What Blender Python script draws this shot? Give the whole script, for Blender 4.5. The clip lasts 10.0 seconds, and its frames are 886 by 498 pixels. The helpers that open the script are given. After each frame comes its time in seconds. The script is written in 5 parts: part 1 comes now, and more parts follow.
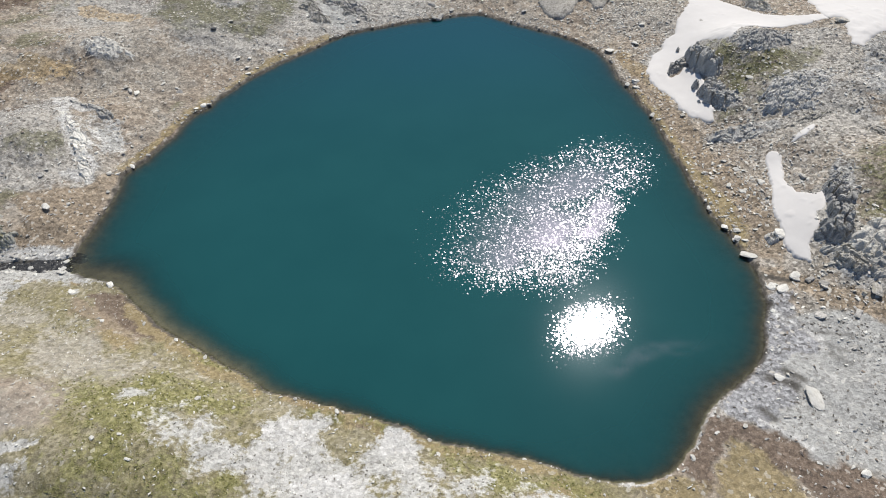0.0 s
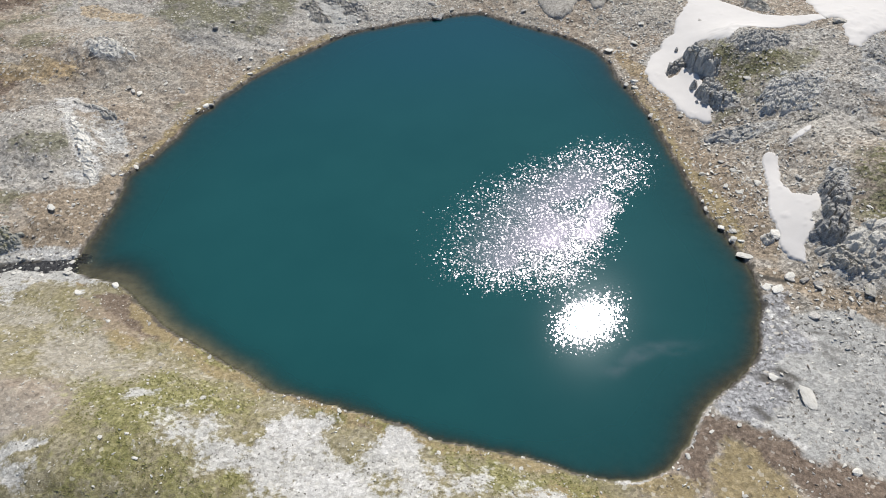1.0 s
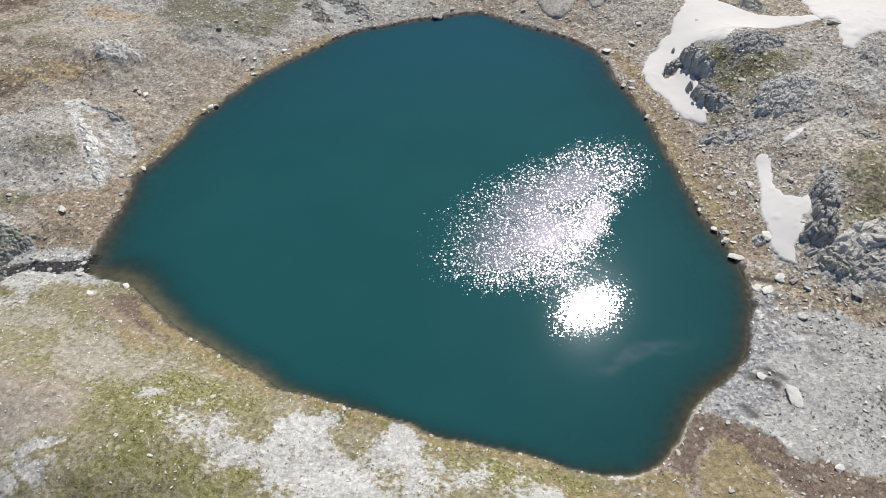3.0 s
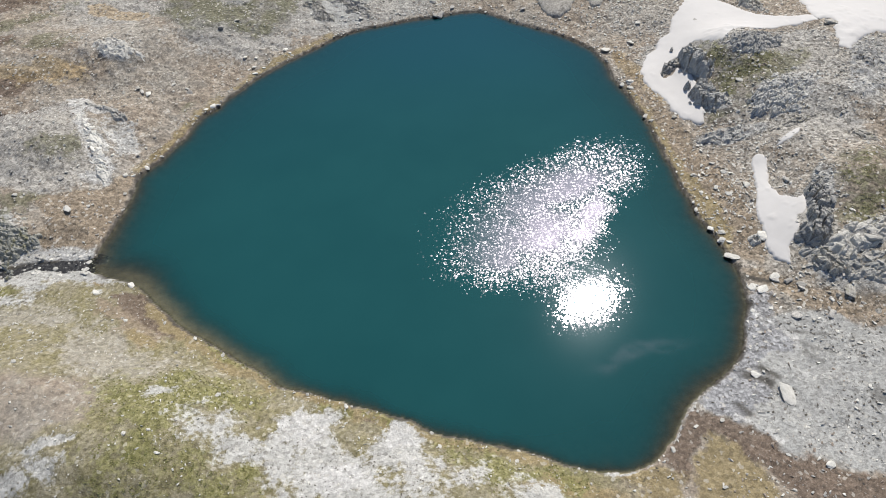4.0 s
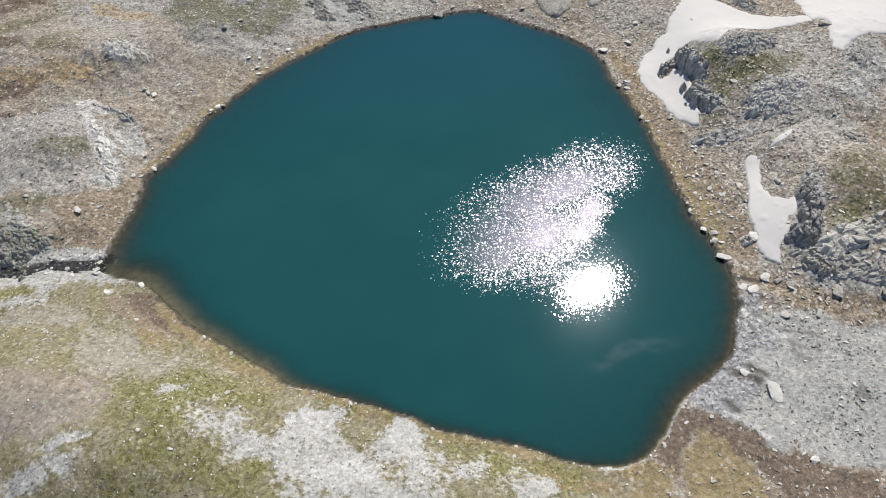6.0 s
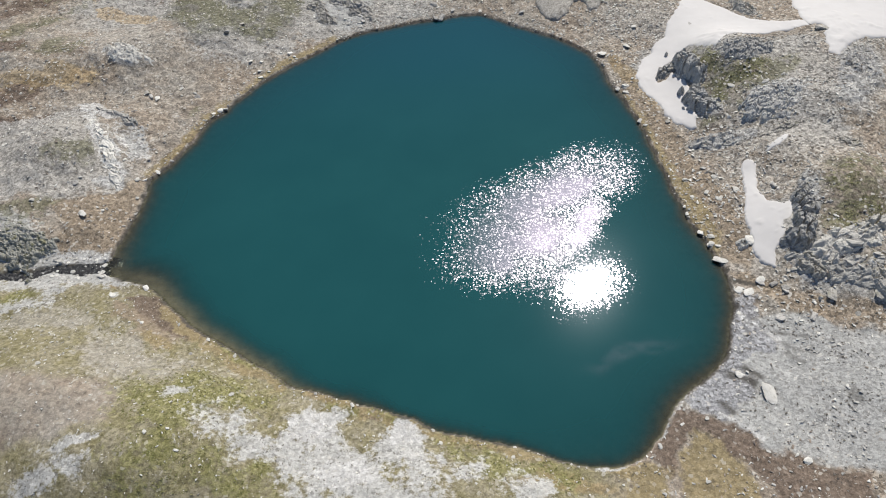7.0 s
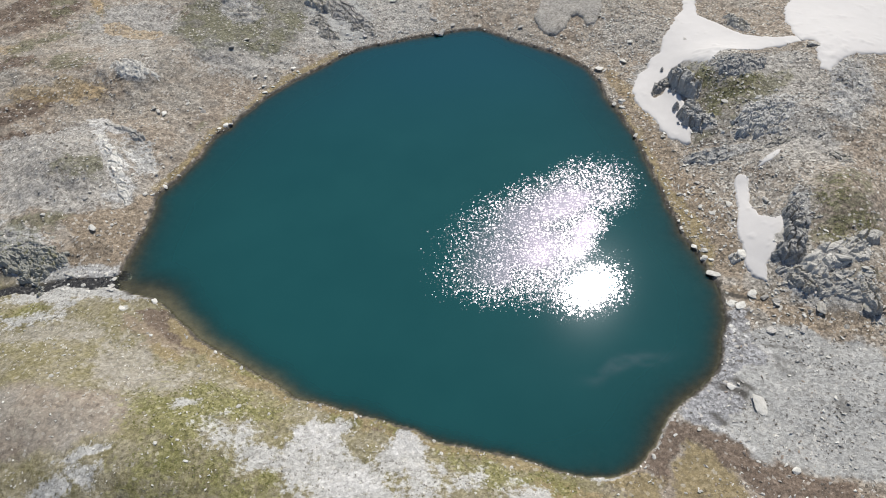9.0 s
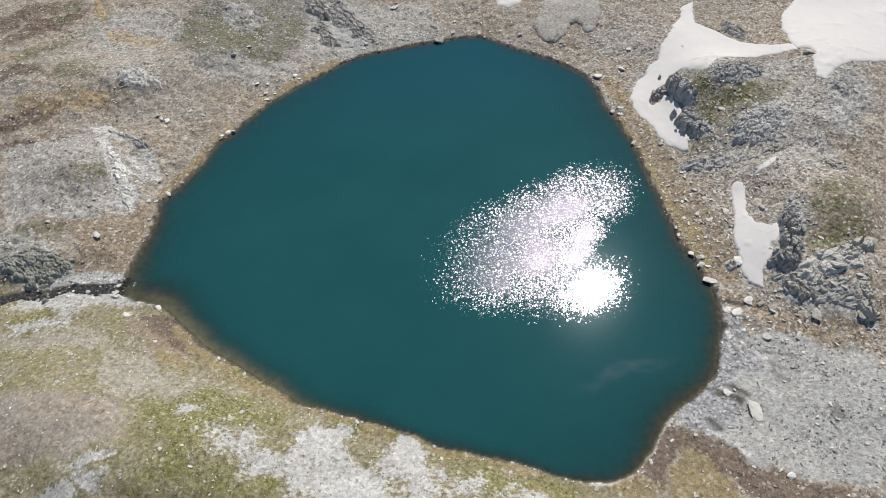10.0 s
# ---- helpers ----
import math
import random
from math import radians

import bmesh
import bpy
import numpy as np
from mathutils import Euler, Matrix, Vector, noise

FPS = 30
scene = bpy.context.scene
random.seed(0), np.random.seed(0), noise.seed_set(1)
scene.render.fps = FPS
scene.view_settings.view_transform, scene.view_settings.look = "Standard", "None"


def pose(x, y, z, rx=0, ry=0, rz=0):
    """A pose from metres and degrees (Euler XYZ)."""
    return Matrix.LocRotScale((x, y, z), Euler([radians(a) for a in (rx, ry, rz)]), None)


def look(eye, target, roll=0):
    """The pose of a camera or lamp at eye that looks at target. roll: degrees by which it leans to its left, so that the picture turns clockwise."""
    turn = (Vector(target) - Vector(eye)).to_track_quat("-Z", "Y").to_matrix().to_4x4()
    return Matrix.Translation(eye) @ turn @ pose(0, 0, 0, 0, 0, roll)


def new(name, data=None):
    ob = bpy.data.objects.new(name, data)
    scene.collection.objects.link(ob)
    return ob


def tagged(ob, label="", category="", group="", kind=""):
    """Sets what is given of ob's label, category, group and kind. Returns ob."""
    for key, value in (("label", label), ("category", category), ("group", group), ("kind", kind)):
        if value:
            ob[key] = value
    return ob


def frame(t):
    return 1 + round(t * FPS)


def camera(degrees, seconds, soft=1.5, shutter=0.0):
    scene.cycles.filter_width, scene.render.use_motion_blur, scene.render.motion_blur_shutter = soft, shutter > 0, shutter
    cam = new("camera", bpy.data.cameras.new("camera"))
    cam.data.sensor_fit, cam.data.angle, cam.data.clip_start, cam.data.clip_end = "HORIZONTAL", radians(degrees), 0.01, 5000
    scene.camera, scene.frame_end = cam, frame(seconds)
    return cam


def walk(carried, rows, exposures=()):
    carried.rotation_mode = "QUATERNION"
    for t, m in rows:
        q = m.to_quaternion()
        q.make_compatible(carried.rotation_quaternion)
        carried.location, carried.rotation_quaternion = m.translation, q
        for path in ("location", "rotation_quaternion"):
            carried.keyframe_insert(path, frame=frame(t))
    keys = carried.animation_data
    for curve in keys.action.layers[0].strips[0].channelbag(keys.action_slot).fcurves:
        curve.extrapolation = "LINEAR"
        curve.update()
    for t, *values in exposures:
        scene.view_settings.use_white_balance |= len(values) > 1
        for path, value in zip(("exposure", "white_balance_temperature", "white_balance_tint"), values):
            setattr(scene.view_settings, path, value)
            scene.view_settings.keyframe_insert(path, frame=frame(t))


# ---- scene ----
cam = camera(67.6, 10.0, soft=1.0)
PATH = [
    (0, (-0.394, 0.361, 62.764), (-0.350, 2.467, 60.628), -2.31),
    (0.5, (-0.358, 0.280, 63.555), (-0.316, 2.376, 61.409), -2.36),
    (1, (-0.326, 0.193, 64.351), (-0.286, 2.277, 62.194), -2.40),
    (1.5, (-0.297, 0.099, 65.150), (-0.258, 2.173, 62.983), -2.44),
    (2, (-0.271, -0.001, 65.953), (-0.234, 2.062, 63.774), -2.48),
    (2.5, (-0.246, -0.105, 66.758), (-0.211, 1.948, 64.570), -2.52),
    (4, (-0.184, -0.439, 69.181), (-0.153, 1.579, 66.962), -2.62),
    (4.5, (-0.166, -0.556, 69.989), (-0.136, 1.451, 67.760), -2.66),
    (5, (-0.147, -0.674, 70.796), (-0.119, 1.322, 68.556), -2.69),
    (5.5, (-0.129, -0.792, 71.602), (-0.102, 1.194, 69.353), -2.72),
    (7, (-0.071, -1.144, 74.002), (-0.047, 0.824, 71.738), -2.79),
    (7.5, (-0.050, -1.258, 74.794), (-0.026, 0.712, 72.532), -2.82),
    (8, (-0.026, -1.369, 75.581), (-0.003, 0.603, 73.321), -2.84),
    (8.5, (-0.000, -1.477, 76.363), (0.022, 0.498, 74.105), -2.86),
    (9, (0.028, -1.580, 77.138), (0.050, 0.396, 74.881), -2.88),
    (9.5, (0.059, -1.678, 77.906), (0.081, 0.300, 75.651), -2.90),
    (10, (0.094, -1.771, 78.666), (0.115, 0.209, 76.413), -2.92),
]
walk(cam, [(t, look(eye, target, roll)) for t, eye, target, roll in PATH], exposures=[(0, 0.49), (5, 0.43), (10, 0.36)])

# ---- daylight: a high summer sun, ahead of the camera and to its right ----
SUN = Vector((0.2195, 0.5883, 0.7785)).normalized()
world = bpy.data.worlds.new("world")
scene.world = world
world.use_nodes = True
sky = world.node_tree.nodes.new("ShaderNodeTexSky")
sky.sky_type, sky.sun_disc = "NISHITA", False
sky.sun_elevation, sky.sun_rotation = math.asin(SUN.z), math.atan2(SUN.x, SUN.y)
sky.altitude = 2600
world.node_tree.links.new(sky.outputs[0], world.node_tree.nodes["Background"].inputs[0])
world.node_tree.nodes["Background"].inputs[1].default_value = 0.08
lamp = bpy.data.lights.new("sun", "SUN")
lamp.energy, lamp.angle, lamp.color = 3.6, radians(0.53), (1.0, 0.945, 0.86)
sun = new("sun", lamp)
sun.matrix_world = look((0, 0, 200), Vector((0, 0, 200)) - SUN)

# ---- the form of the land ----
CX, CY = -2.0, 76.0
# the lake's plan: its radius every three degrees round (CX, CY): the south shore from west to east, then the north shore back
SOUTH = [45.0, 45.3, 45.9, 46.7, 47.6, 48.2, 47.4, 44.6, 42.7, 41.9, 41.3, 40.6, 40.3, 39.8, 39.2, 38.7, 38.4, 38.2, 38.1, 38.0,
         38.3, 38.5, 38.2, 38.0, 38.1, 38.1, 38.5, 38.7, 39.3, 39.8, 41.1, 42.0, 42.8, 43.8, 44.9, 46.5, 48.6, 50.5, 51.8, 52.2,
         51.8, 51.0, 50.1, 49.8, 50.2, 50.6, 50.7, 50.2, 49.5, 49.1, 48.2, 47.3, 45.9, 44.4, 43.0, 41.5, 40.7, 40.3, 39.5, 39.3]
NORTH = [39.3, 39.1, 39.1, 39.3, 39.5, 39.9, 40.3, 40.8, 41.2, 41.8, 42.5, 43.2, 44.1, 45.6, 47.2, 48.5, 49.3, 49.7, 50.2, 50.5,
         50.7, 51.0, 51.3, 52.2, 53.2, 54.0, 53.6, 52.8, 51.6, 51.1, 50.5, 49.9, 49.4, 49.1, 48.9, 48.4, 47.8, 47.0, 46.1, 45.5,
         45.0, 44.6, 44.2, 43.9, 43.7, 43.4, 43.0, 42.9, 42.9, 42.4, 43.0, 42.9, 42.6, 42.4, 42.7, 43.1, 43.5, 44.7, 45.2, 44.9]
RADII = np.array(SOUTH + NORTH) + 0.1


def hash2(i, j, k):
    """Repeatable values in 0..1 for whole-numbered lattice points."""
    h = (i.astype(np.int64) * 374761393 + j.astype(np.int64) * 668265263 + k * 974634719) & 0xFFFFFFFF
    h = ((h ^ (h >> 13)) * 1274126177) & 0xFFFFFFFF
    h = ((h ^ (h >> 16)) * 2246822519) & 0xFFFFFFFF
    return ((h ^ (h >> 13)) & 0xFFFFFF) / float(0xFFFFFF)


def vnoise(x, y, k=0):
    """Smooth noise in -1..1."""
    i, j = np.floor(x), np.floor(y)
    u, v = x - i, y - j
    u, v = u * u * u * (u * (6 * u - 15) + 10), v * v * v * (v * (6 * v - 15) + 10)
    a, b, c, d = hash2(i, j, k), hash2(i + 1, j, k), hash2(i, j + 1, k), hash2(i + 1, j + 1, k)
    return 2 * ((a * (1 - u) + b * u) * (1 - v) + (c * (1 - u) + d * u) * v) - 1


def fbm(x, y, octaves, k=0, gain=0.5):
    total, amp, norm = 0.0, 1.0, 0.0
    for o in range(octaves):
        total = total + amp * vnoise(x * 2.03 ** o + 17.3 * o, y * 2.03 ** o - 9.1 * o, k + o)
        norm, amp = norm + amp, amp * gain
    return total / norm


def ridged(x, y, octaves, k=0):
    total, amp, norm = 0.0, 1.0, 0.0
    for o in range(octaves):
        total = total + amp * (1 - 2 * np.abs(vnoise(x * 2.1 ** o + 5.7 * o, y * 2.1 ** o + 3.3 * o, k + o)))
        norm, amp = norm + amp, amp * 0.5
    return total / norm


def smooth(a, b, v):
    t = np.clip((v - a) / (b - a), 0, 1)
    return t * t * (3 - 2 * t)


def shore_radius(angle):
    """The lake's radius at an angle, rounded between the plan's values, with a small raggedness."""
    s = (angle + np.pi) / (2 * np.pi) * 120
    i = np.floor(s).astype(int)
    f = s - i
    a, b, c, d = RADII[(i - 1) % 120], RADII[i % 120], RADII[(i + 1) % 120], RADII[(i + 2) % 120]
    r = b + 0.5 * f * (c - a + f * (2 * a - 5 * b + 4 * c - d + f * (3 * (b - c) + d - a)))
    return r + 0.12 * fbm(np.cos(angle) * 34, np.sin(angle) * 34, 3, 40) + 0.10 * vnoise(np.cos(angle) * 110, np.sin(angle) * 110, 44)


ANGLES = np.linspace(-np.pi, np.pi, 1081)[:-1]
SHORE = np.stack([CX + shore_radius(ANGLES) * np.cos(ANGLES), CY + shore_radius(ANGLES) * np.sin(ANGLES)], 1)


def shore_distance(x, y):
    """Metres from the water's edge, minus inside the lake."""
    shape, x, y = np.shape(x), np.ravel(x), np.ravel(y)
    angle, r = np.arctan2(y - CY, x - CX), np.hypot(x - CX, y - CY)
    radial = r - shore_radius(angle)
    out = radial.copy()
    near = np.nonzero(np.abs(radial) < 60)[0]
    for part_ in np.array_split(near, max(1, len(near) // 20000)):
        dx, dy = x[part_, None] - SHORE[None, ::4, 0], y[part_, None] - SHORE[None, ::4, 1]
        out[part_] = np.sqrt((dx * dx + dy * dy).min(1))
    close = near[out[near] < 2.5]
    for part_ in np.array_split(close, max(1, len(close) // 8000)):
        dx, dy = x[part_, None] - SHORE[None, :, 0], y[part_, None] - SHORE[None, :, 1]
        out[part_] = np.sqrt((dx * dx + dy * dy).min(1))
    out[near] *= np.sign(radial[near])
    return out.reshape(shape)


def blob(x, y, bx, by, rx, ry, turn):
    """1 at the middle of a turned ellipse, about 0.37 at its rim."""
    c, s = math.cos(radians(turn)), math.sin(radians(turn))
    u, v = ((x - bx) * c + (y - by) * s) / rx, (-(x - bx) * s + (y - by) * c) / ry
    return np.exp(-(u * u + v * v))


# rises of the ground: x, y, radii, turn, height
HILLS = [
    (54, 101, 7, 9, 0, 5.4),
    (55, 88, 9, 6, 0, 2.4),
    (61, 67, 8, 8, 0, 5.2),
    (52, 61, 6, 8, 20, 1.7),
    (60, 54, 9, 6, 0, 2.2),
    (72, 104, 14, 16, 0, 4.0),
    (68, 84, 10, 12, 0, 2.7),
    (-62, 88, 8, 9, 0, 4.1),
    (-60, 113, 9, 7, 0, 3.2),
    (-76, 113, 12, 14, 0, 2.4),
    (-66, 72, 12, 8, 0, 1.1),
]
HILLS += [
    (-32, 33, 14, 9, -25, 5.2),
    (-52, 40, 10, 10, 0, 4.2),
    (-2, 25, 14, 6, 0, 2.8),
    (30, 134, 20, 12, 0, 1.4),
    (-46, 122, 16, 8, 20, 2.5),
    (55, 77, 5, 4, 0, 1.8),
    (-42, 29, 7, 6, 0, 1.5),
    (44, 28, 8, 8, 0, -0.8),
    (50, 121, 8, 7, 0, 1.2),
    (-52, 96, 4, 4, 0, 1.4),
    (-55, 89.3, 8.5, 1.2, -58, 0.35),
    (-57.5, 97.5, 5.5, 1.2, -12, 0.45),
]


def relief(x, y, d):
    """The broad form of the land, before its roughness."""
    z = 0.36 * smooth(0.0, 0.45, d) + 0.07 * np.clip(d, 0, 60)
    for bx, by, rx, ry, turn, h in HILLS:
        z = z + h * blob(x, y, bx, by, rx, ry, turn) * smooth(0, 5, d)
    return z


# patches of ground: x, y, radii, turn
GRASS = [
    (-26.2, 29.7, 4.4, 2.2, -25), (-27.0, 46.8, 6.6, 0.9, -40),
    (-12.7, 37.9, 2.2, 0.8, -25), (-30.9, 31.4, 6.4, 4.7, -55), (-21.7, 28.5, 3.9, 2.1, 0), (-30.2, 40.1, 3.9, 2.1, -13), (-32.4, 27.7, 5.2, 2.0, -4),
    (-23.4, 44.3, 5.9, 1.0, -37), (2.8, 31.4, 5.9, 2.3, -21), (8.5, 27.7, 5.5, 2.6, -13),
    (57.7, 66.5, 2.3, 1.1, -79), (57.2, 59.4, 2.4, 1.4, -70), (-7.4, 36.7, 2.8, 1.1, -22), (-29.1, 38.7, 10.2, 3.5, -16),
]
PALE = [
    (-64.9, 71.8, 4.0, 1.3, -30),
    (-46.2, 57.6, 0.7, 0.6, -79),
]
GREY = [
    (38.3, 41.0, 5.3, 3.8, -72), (33.0, 37.2, 3.8, 1.8, -56), (36.1, 34.2, 4.9, 1.3, -50), (32.8, 37.4, 3.8, 1.9, 27), (38.7, 45.3, 3.1, 1.7, -84),
    (-17.7, 128.0, 14.0, 6.4, 10), (-37.2, 120.3, 12.9, 6.0, -2), (73.1, 91.7, 12.3, 4.7, 55), (59.1, 87.4, 7.7, 5.2, -52), (51.1, 58.6, 8.6, 3.5, -89),
    (53.8, 49.3, 6.0, 3.6, -14), (-62.4, 81.5, 8.0, 4.5, -32), (-64.6, 69.3, 5.9, 3.6, -28), (53.9, 108.8, 10.6, 5.9, 68), (60.4, 80.1, 7.3, 5.0, 19),
    (-63.3, 132.4, 10.6, 8.7, 3), (42.2, 106.2, 10.8, 2.5, 62), (-23.9, 131.4, 9.8, 7.7, -46),
]
OCHRE = [
    (-52.9, 60.4, 1.8, 0.6, -11), (-46.8, 59.4, 1.3, 0.6, -24),
    (-73.0, 141.7, 6.5, 1.0, -67), (-71.3, 106.7, 10.8, 2.8, 8), (-15.6, 39.9, 3.6, 0.8, -18),
    (12.6, 26.7, 5.4, 1.0, -11), (37.6, 102.9, 10.0, 1.4, -78),
]
DARK = [
    (-83.6, 136.0, 11.5, 3.5, 44), (-76.2, 101.7, 7.0, 1.8, 22), (-52.2, 132.0, 11.1, 3.4, -40), (-83.3, 116.4, 5.7, 2.4, 4),
    (-89.5, 140.1, 7.9, 3.2, 48), (-74.5, 103.9, 5.7, 2.0, 13),
    (-9.7, 36.8, 2.9, 0.7, -22), (-68.1, 96.1, 10.6, 2.6, 2),
    (-41.8, 90.4, 8.6, 2.2, 62),
]
ROCK = [
    (47.3, 100.0, 4.0, 1.6, -72), (43.9, 101.9, 2.7, 1.2, 42), (47.0, 91.1, 3.7, 1.9, -65), (56.4, 99.9, 5.0, 2.8, 16), (58.0, 88.2, 6.0, 3.0, 19),
    (48.1, 82.0, 5.3, 1.6, 0), (53.3, 63.8, 7.2, 1.8, 68), (56.0, 56.2, 5.5, 2.0, 23), (51.1, 54.0, 2.6, 1.9, -70), (58.3, 50.1, 3.2, 1.0, -81),
    (-57.5, 111.9, 3.5, 2.3, -13), (-64.3, 68.2, 6.0, 3.0, -25), (-40.8, 137.6, 7.4, 4.5, -58), (-24.6, 141.0, 4.9, 2.2, -59), (73.1, 91.7, 9.7, 3.9, 54),
    (63.3, 117.9, 3.7, 1.6, -84),
]
DAMP = [
    (42.2, 53.4, 2.2, 0.4, -25),
    (-64.9, 66.2, 3.2, 0.5, 14),
]
FAINT = [
    (-58.6, 86.2, 12.2, 6.6, -20), (56.9, 78.3, 11.6, 6.0, -54), (49.2, 71.9, 7.4, 3.6, -79), (69.0, 93.5, 10.2, 8.3, -30), (43.0, 118.9, 9.2, 7.0, -42),
    (41.7, 56.5, 5.2, 3.8, -61), (-70.3, 126.2, 4.2, 2.2, -55), (-59.5, 114.6, 6.8, 3.0, -52), (-55.7, 53.3, 7.5, 3.1, -6),
    (-40.5, 45.5, 7.3, 3.8, -30), (-61.0, 118.0, 9.9, 3.6, -57), (-46.4, 128.2, 4.7, 2.3, -68),
]
MOSS = [
    (-46.2, 132.8, 10.4, 6.0, -50), (-81.6, 124.0, 7.3, 2.7, 48), (58.1, 63.2, 6.1, 3.6, -74), (64.5, 69.4, 4.3, 3.4, 56), (46.3, 101.3, 4.5, 1.0, -69),
    (49.6, 94.0, 4.0, 1.1, -73), (55.3, 66.5, 4.9, 0.9, 83), (-37.1, 133.5, 12.5, 7.4, -35), (-41.7, 139.3, 9.8, 4.4, -22), (-80.2, 144.6, 4.3, 2.4, 35),
    (-74.5, 130.3, 8.3, 1.8, 67), (-42.9, 99.0, 2.9, 1.1, 44), (49.5, 98.0, 4.6, 1.0, -58), (-72.0, 115.7, 6.0, 3.0, 13), (-61.3, 85.4, 4.7, 2.0, -22),
    (-63.7, 74.6, 4.8, 1.9, 20), (-80.2, 140.6, 7.8, 2.7, 74), (57.9, 52.4, 3.1, 1.2, 10),
]
SCREE = [
    (-19.1, 134.6, 9.8, 6.7, -69),
]
STREAK = [
    (-73.1, 141.2, 6.5, 0.8, -70), (-85.7, 122.6, 3.6, 1.9, -31),
]
SLABS = [
    (-19.3, 139.1, 8.3, 3.1, -51), (-14.0, 131.6, 4.1, 2.1, -46), (-22.1, 131.0, 5.0, 1.5, -56), (60.4, 58.5, 2.8, 1.1, 27), (64.7, 76.2, 2.5, 1.3, -46),
    (-52.9, 94.9, 1.8, 0.7, -26), (57.5, 81.6, 3.1, 0.9, 21),
]
OLIVE = [
    (39.4, 62.9, 5.0, 1.4, -85),
    (21.0, 28.6, 3.9, 1.5, -14), (16.5, 29.8, 2.7, 1.0, -15), (-37.2, 48.9, 2.9, 1.0, -33),
    (12.2, 27.5, 4.2, 0.9, -15),
]

# ground with a plain outline of its own, kind by kind
AREAS = {}


def ground_area(kind, *points):
    """A stretch of ground of one kind, by the corners of its outline."""
    AREAS.setdefault(kind, []).append(list(points))


ground_area("pale", (-56.3, 93.3), (-52.9, 94.2), (-49.5, 92.9), (-48.3, 89.8), (-48.6, 86.3), (-50.9, 85.6), (-52, 86.4), (-53.9, 90.4))
ground_area("pale", (-19, 36.6), (-17.9, 37.9), (-15.4, 38.4), (-12.7, 37.9), (-12.4, 36.1), (-12.4, 32.6), (-9.8, 31.9), (-8, 34), (-6.7, 34.7), (-6.1, 36.3), (-4.1, 36.1), (-3.2, 33.8), (-2.6, 32.2), (-2.4, 31), (-1.4, 28.1), (0, 26.7), (-0.7, 22.9), (-16.2, 23), (-18.2, 27.1), (-19.6, 29.6))
ground_area("pale", (-19, 29.6), (-21.4, 30.2), (-23.5, 29.7), (-24.5, 30.5), (-24.2, 31.9), (-24.9, 32.8), (-27.8, 32.7), (-28.3, 33.4), (-28.1, 34.7), (-30.1, 35.8), (-29.2, 37.4), (-27.2, 38.3), (-26.6, 36.6), (-25.6, 35.8), (-24.5, 37.2), (-22.9, 35.4), (-23.7, 34), (-21.9, 33.2), (-20, 32.3), (-18, 33.6))
ground_area("pale", (-34.1, 39.4), (-33.2, 40), (-30.7, 40.1), (-30.7, 39.5), (-32.4, 38.8), (-33.6, 38.7))
ground_area("pale", (-45.4, 31.5), (-43.9, 32.4), (-42.4, 32.9), (-40.4, 33.4), (-38.6, 33.5), (-39.5, 32.6), (-41, 32.4), (-42.3, 31.6))
ground_area("pale", (-46.9, 29.6), (-45.1, 30.3), (-43.3, 30.6), (-40.8, 31), (-39.3, 31.3), (-39.3, 30.1), (-39.8, 29.4), (-40.3, 28.7), (-41.7, 28.2), (-43.9, 27.6), (-47.5, 26.9), (-49.3, 29.2))
ground_area("pale", (-1.8, 30.4), (-0.9, 31.5), (-0.6, 29.7), (-1.4, 28.8))
ground_area("pale", (0.1, 29.3), (2, 29.7), (4.3, 30.7), (4.4, 29), (2.4, 27.3), (0.6, 27.3))
ground_area("pale", (5.7, 27.3), (8, 28.4), (11.2, 26.9), (11, 24.8), (5.7, 24.8))
ground_area("pale", (-65.5, 62), (-58.1, 61.7), (-56, 62.4), (-52.9, 62.5), (-48.1, 61.6), (-44.8, 60.8), (-42.4, 59.2), (-45.5, 59.5), (-49.4, 59.7), (-53.1, 59.3), (-55.6, 58), (-54.9, 55.5), (-61.7, 54.9), (-62.3, 56.5), (-56.6, 56.7), (-57, 59.4), (-64.7, 60.5))
ground_area("white", (-18.6, 36.3), (-17, 37.3), (-13.6, 37.2), (-13.2, 34), (-15, 32.6), (-18, 33.8))
ground_area("white", (-6.2, 35.6), (-4.2, 35.5), (-3.6, 33), (-6.6, 32.6))
ground_area("white", (-13.5, 30.8), (-10, 30.2), (-8, 27.8), (-12, 26.8), (-16, 28.4))
ground_area("white", (-57.7, 65.5), (-55.6, 66.4), (-52.9, 65.4), (-49.2, 65.3), (-48.7, 64.5), (-50.4, 63.7), (-52.6, 64.2), (-55.1, 64.5), (-57.2, 64.8))
ground_area("white", (-61.7, 95.3), (-59.5, 96), (-57.2, 92.5), (-54.8, 90), (-53, 87.5), (-52.3, 86.3), (-53.4, 85.9), (-52.8, 84.7), (-51.3, 82.8), (-50.6, 80), (-51.8, 79.6), (-53.9, 79.8), (-54.8, 80.7), (-53.5, 82.1), (-54.7, 84.5), (-56.6, 88.1), (-59, 93.2))
ground_area("white", (-63.2, 100.1), (-60, 100.4), (-55, 96.5), (-53, 95.6), (-53.9, 94.6), (-58.2, 96), (-61.7, 97.5))
ground_area("white", (39.4, 49), (40, 48.3), (41, 46.9), (42, 45.7), (43, 44.4), (43.6, 42.4), (42.6, 43.9), (41.7, 45.2), (40.7, 46.2), (39.5, 47.3))
ground_area("white", (32.2, 34.3), (33.7, 33.2), (34.9, 32), (36.5, 30.5), (36.3, 30.3), (34.6, 31.7), (33.5, 32.9), (32, 34.1))
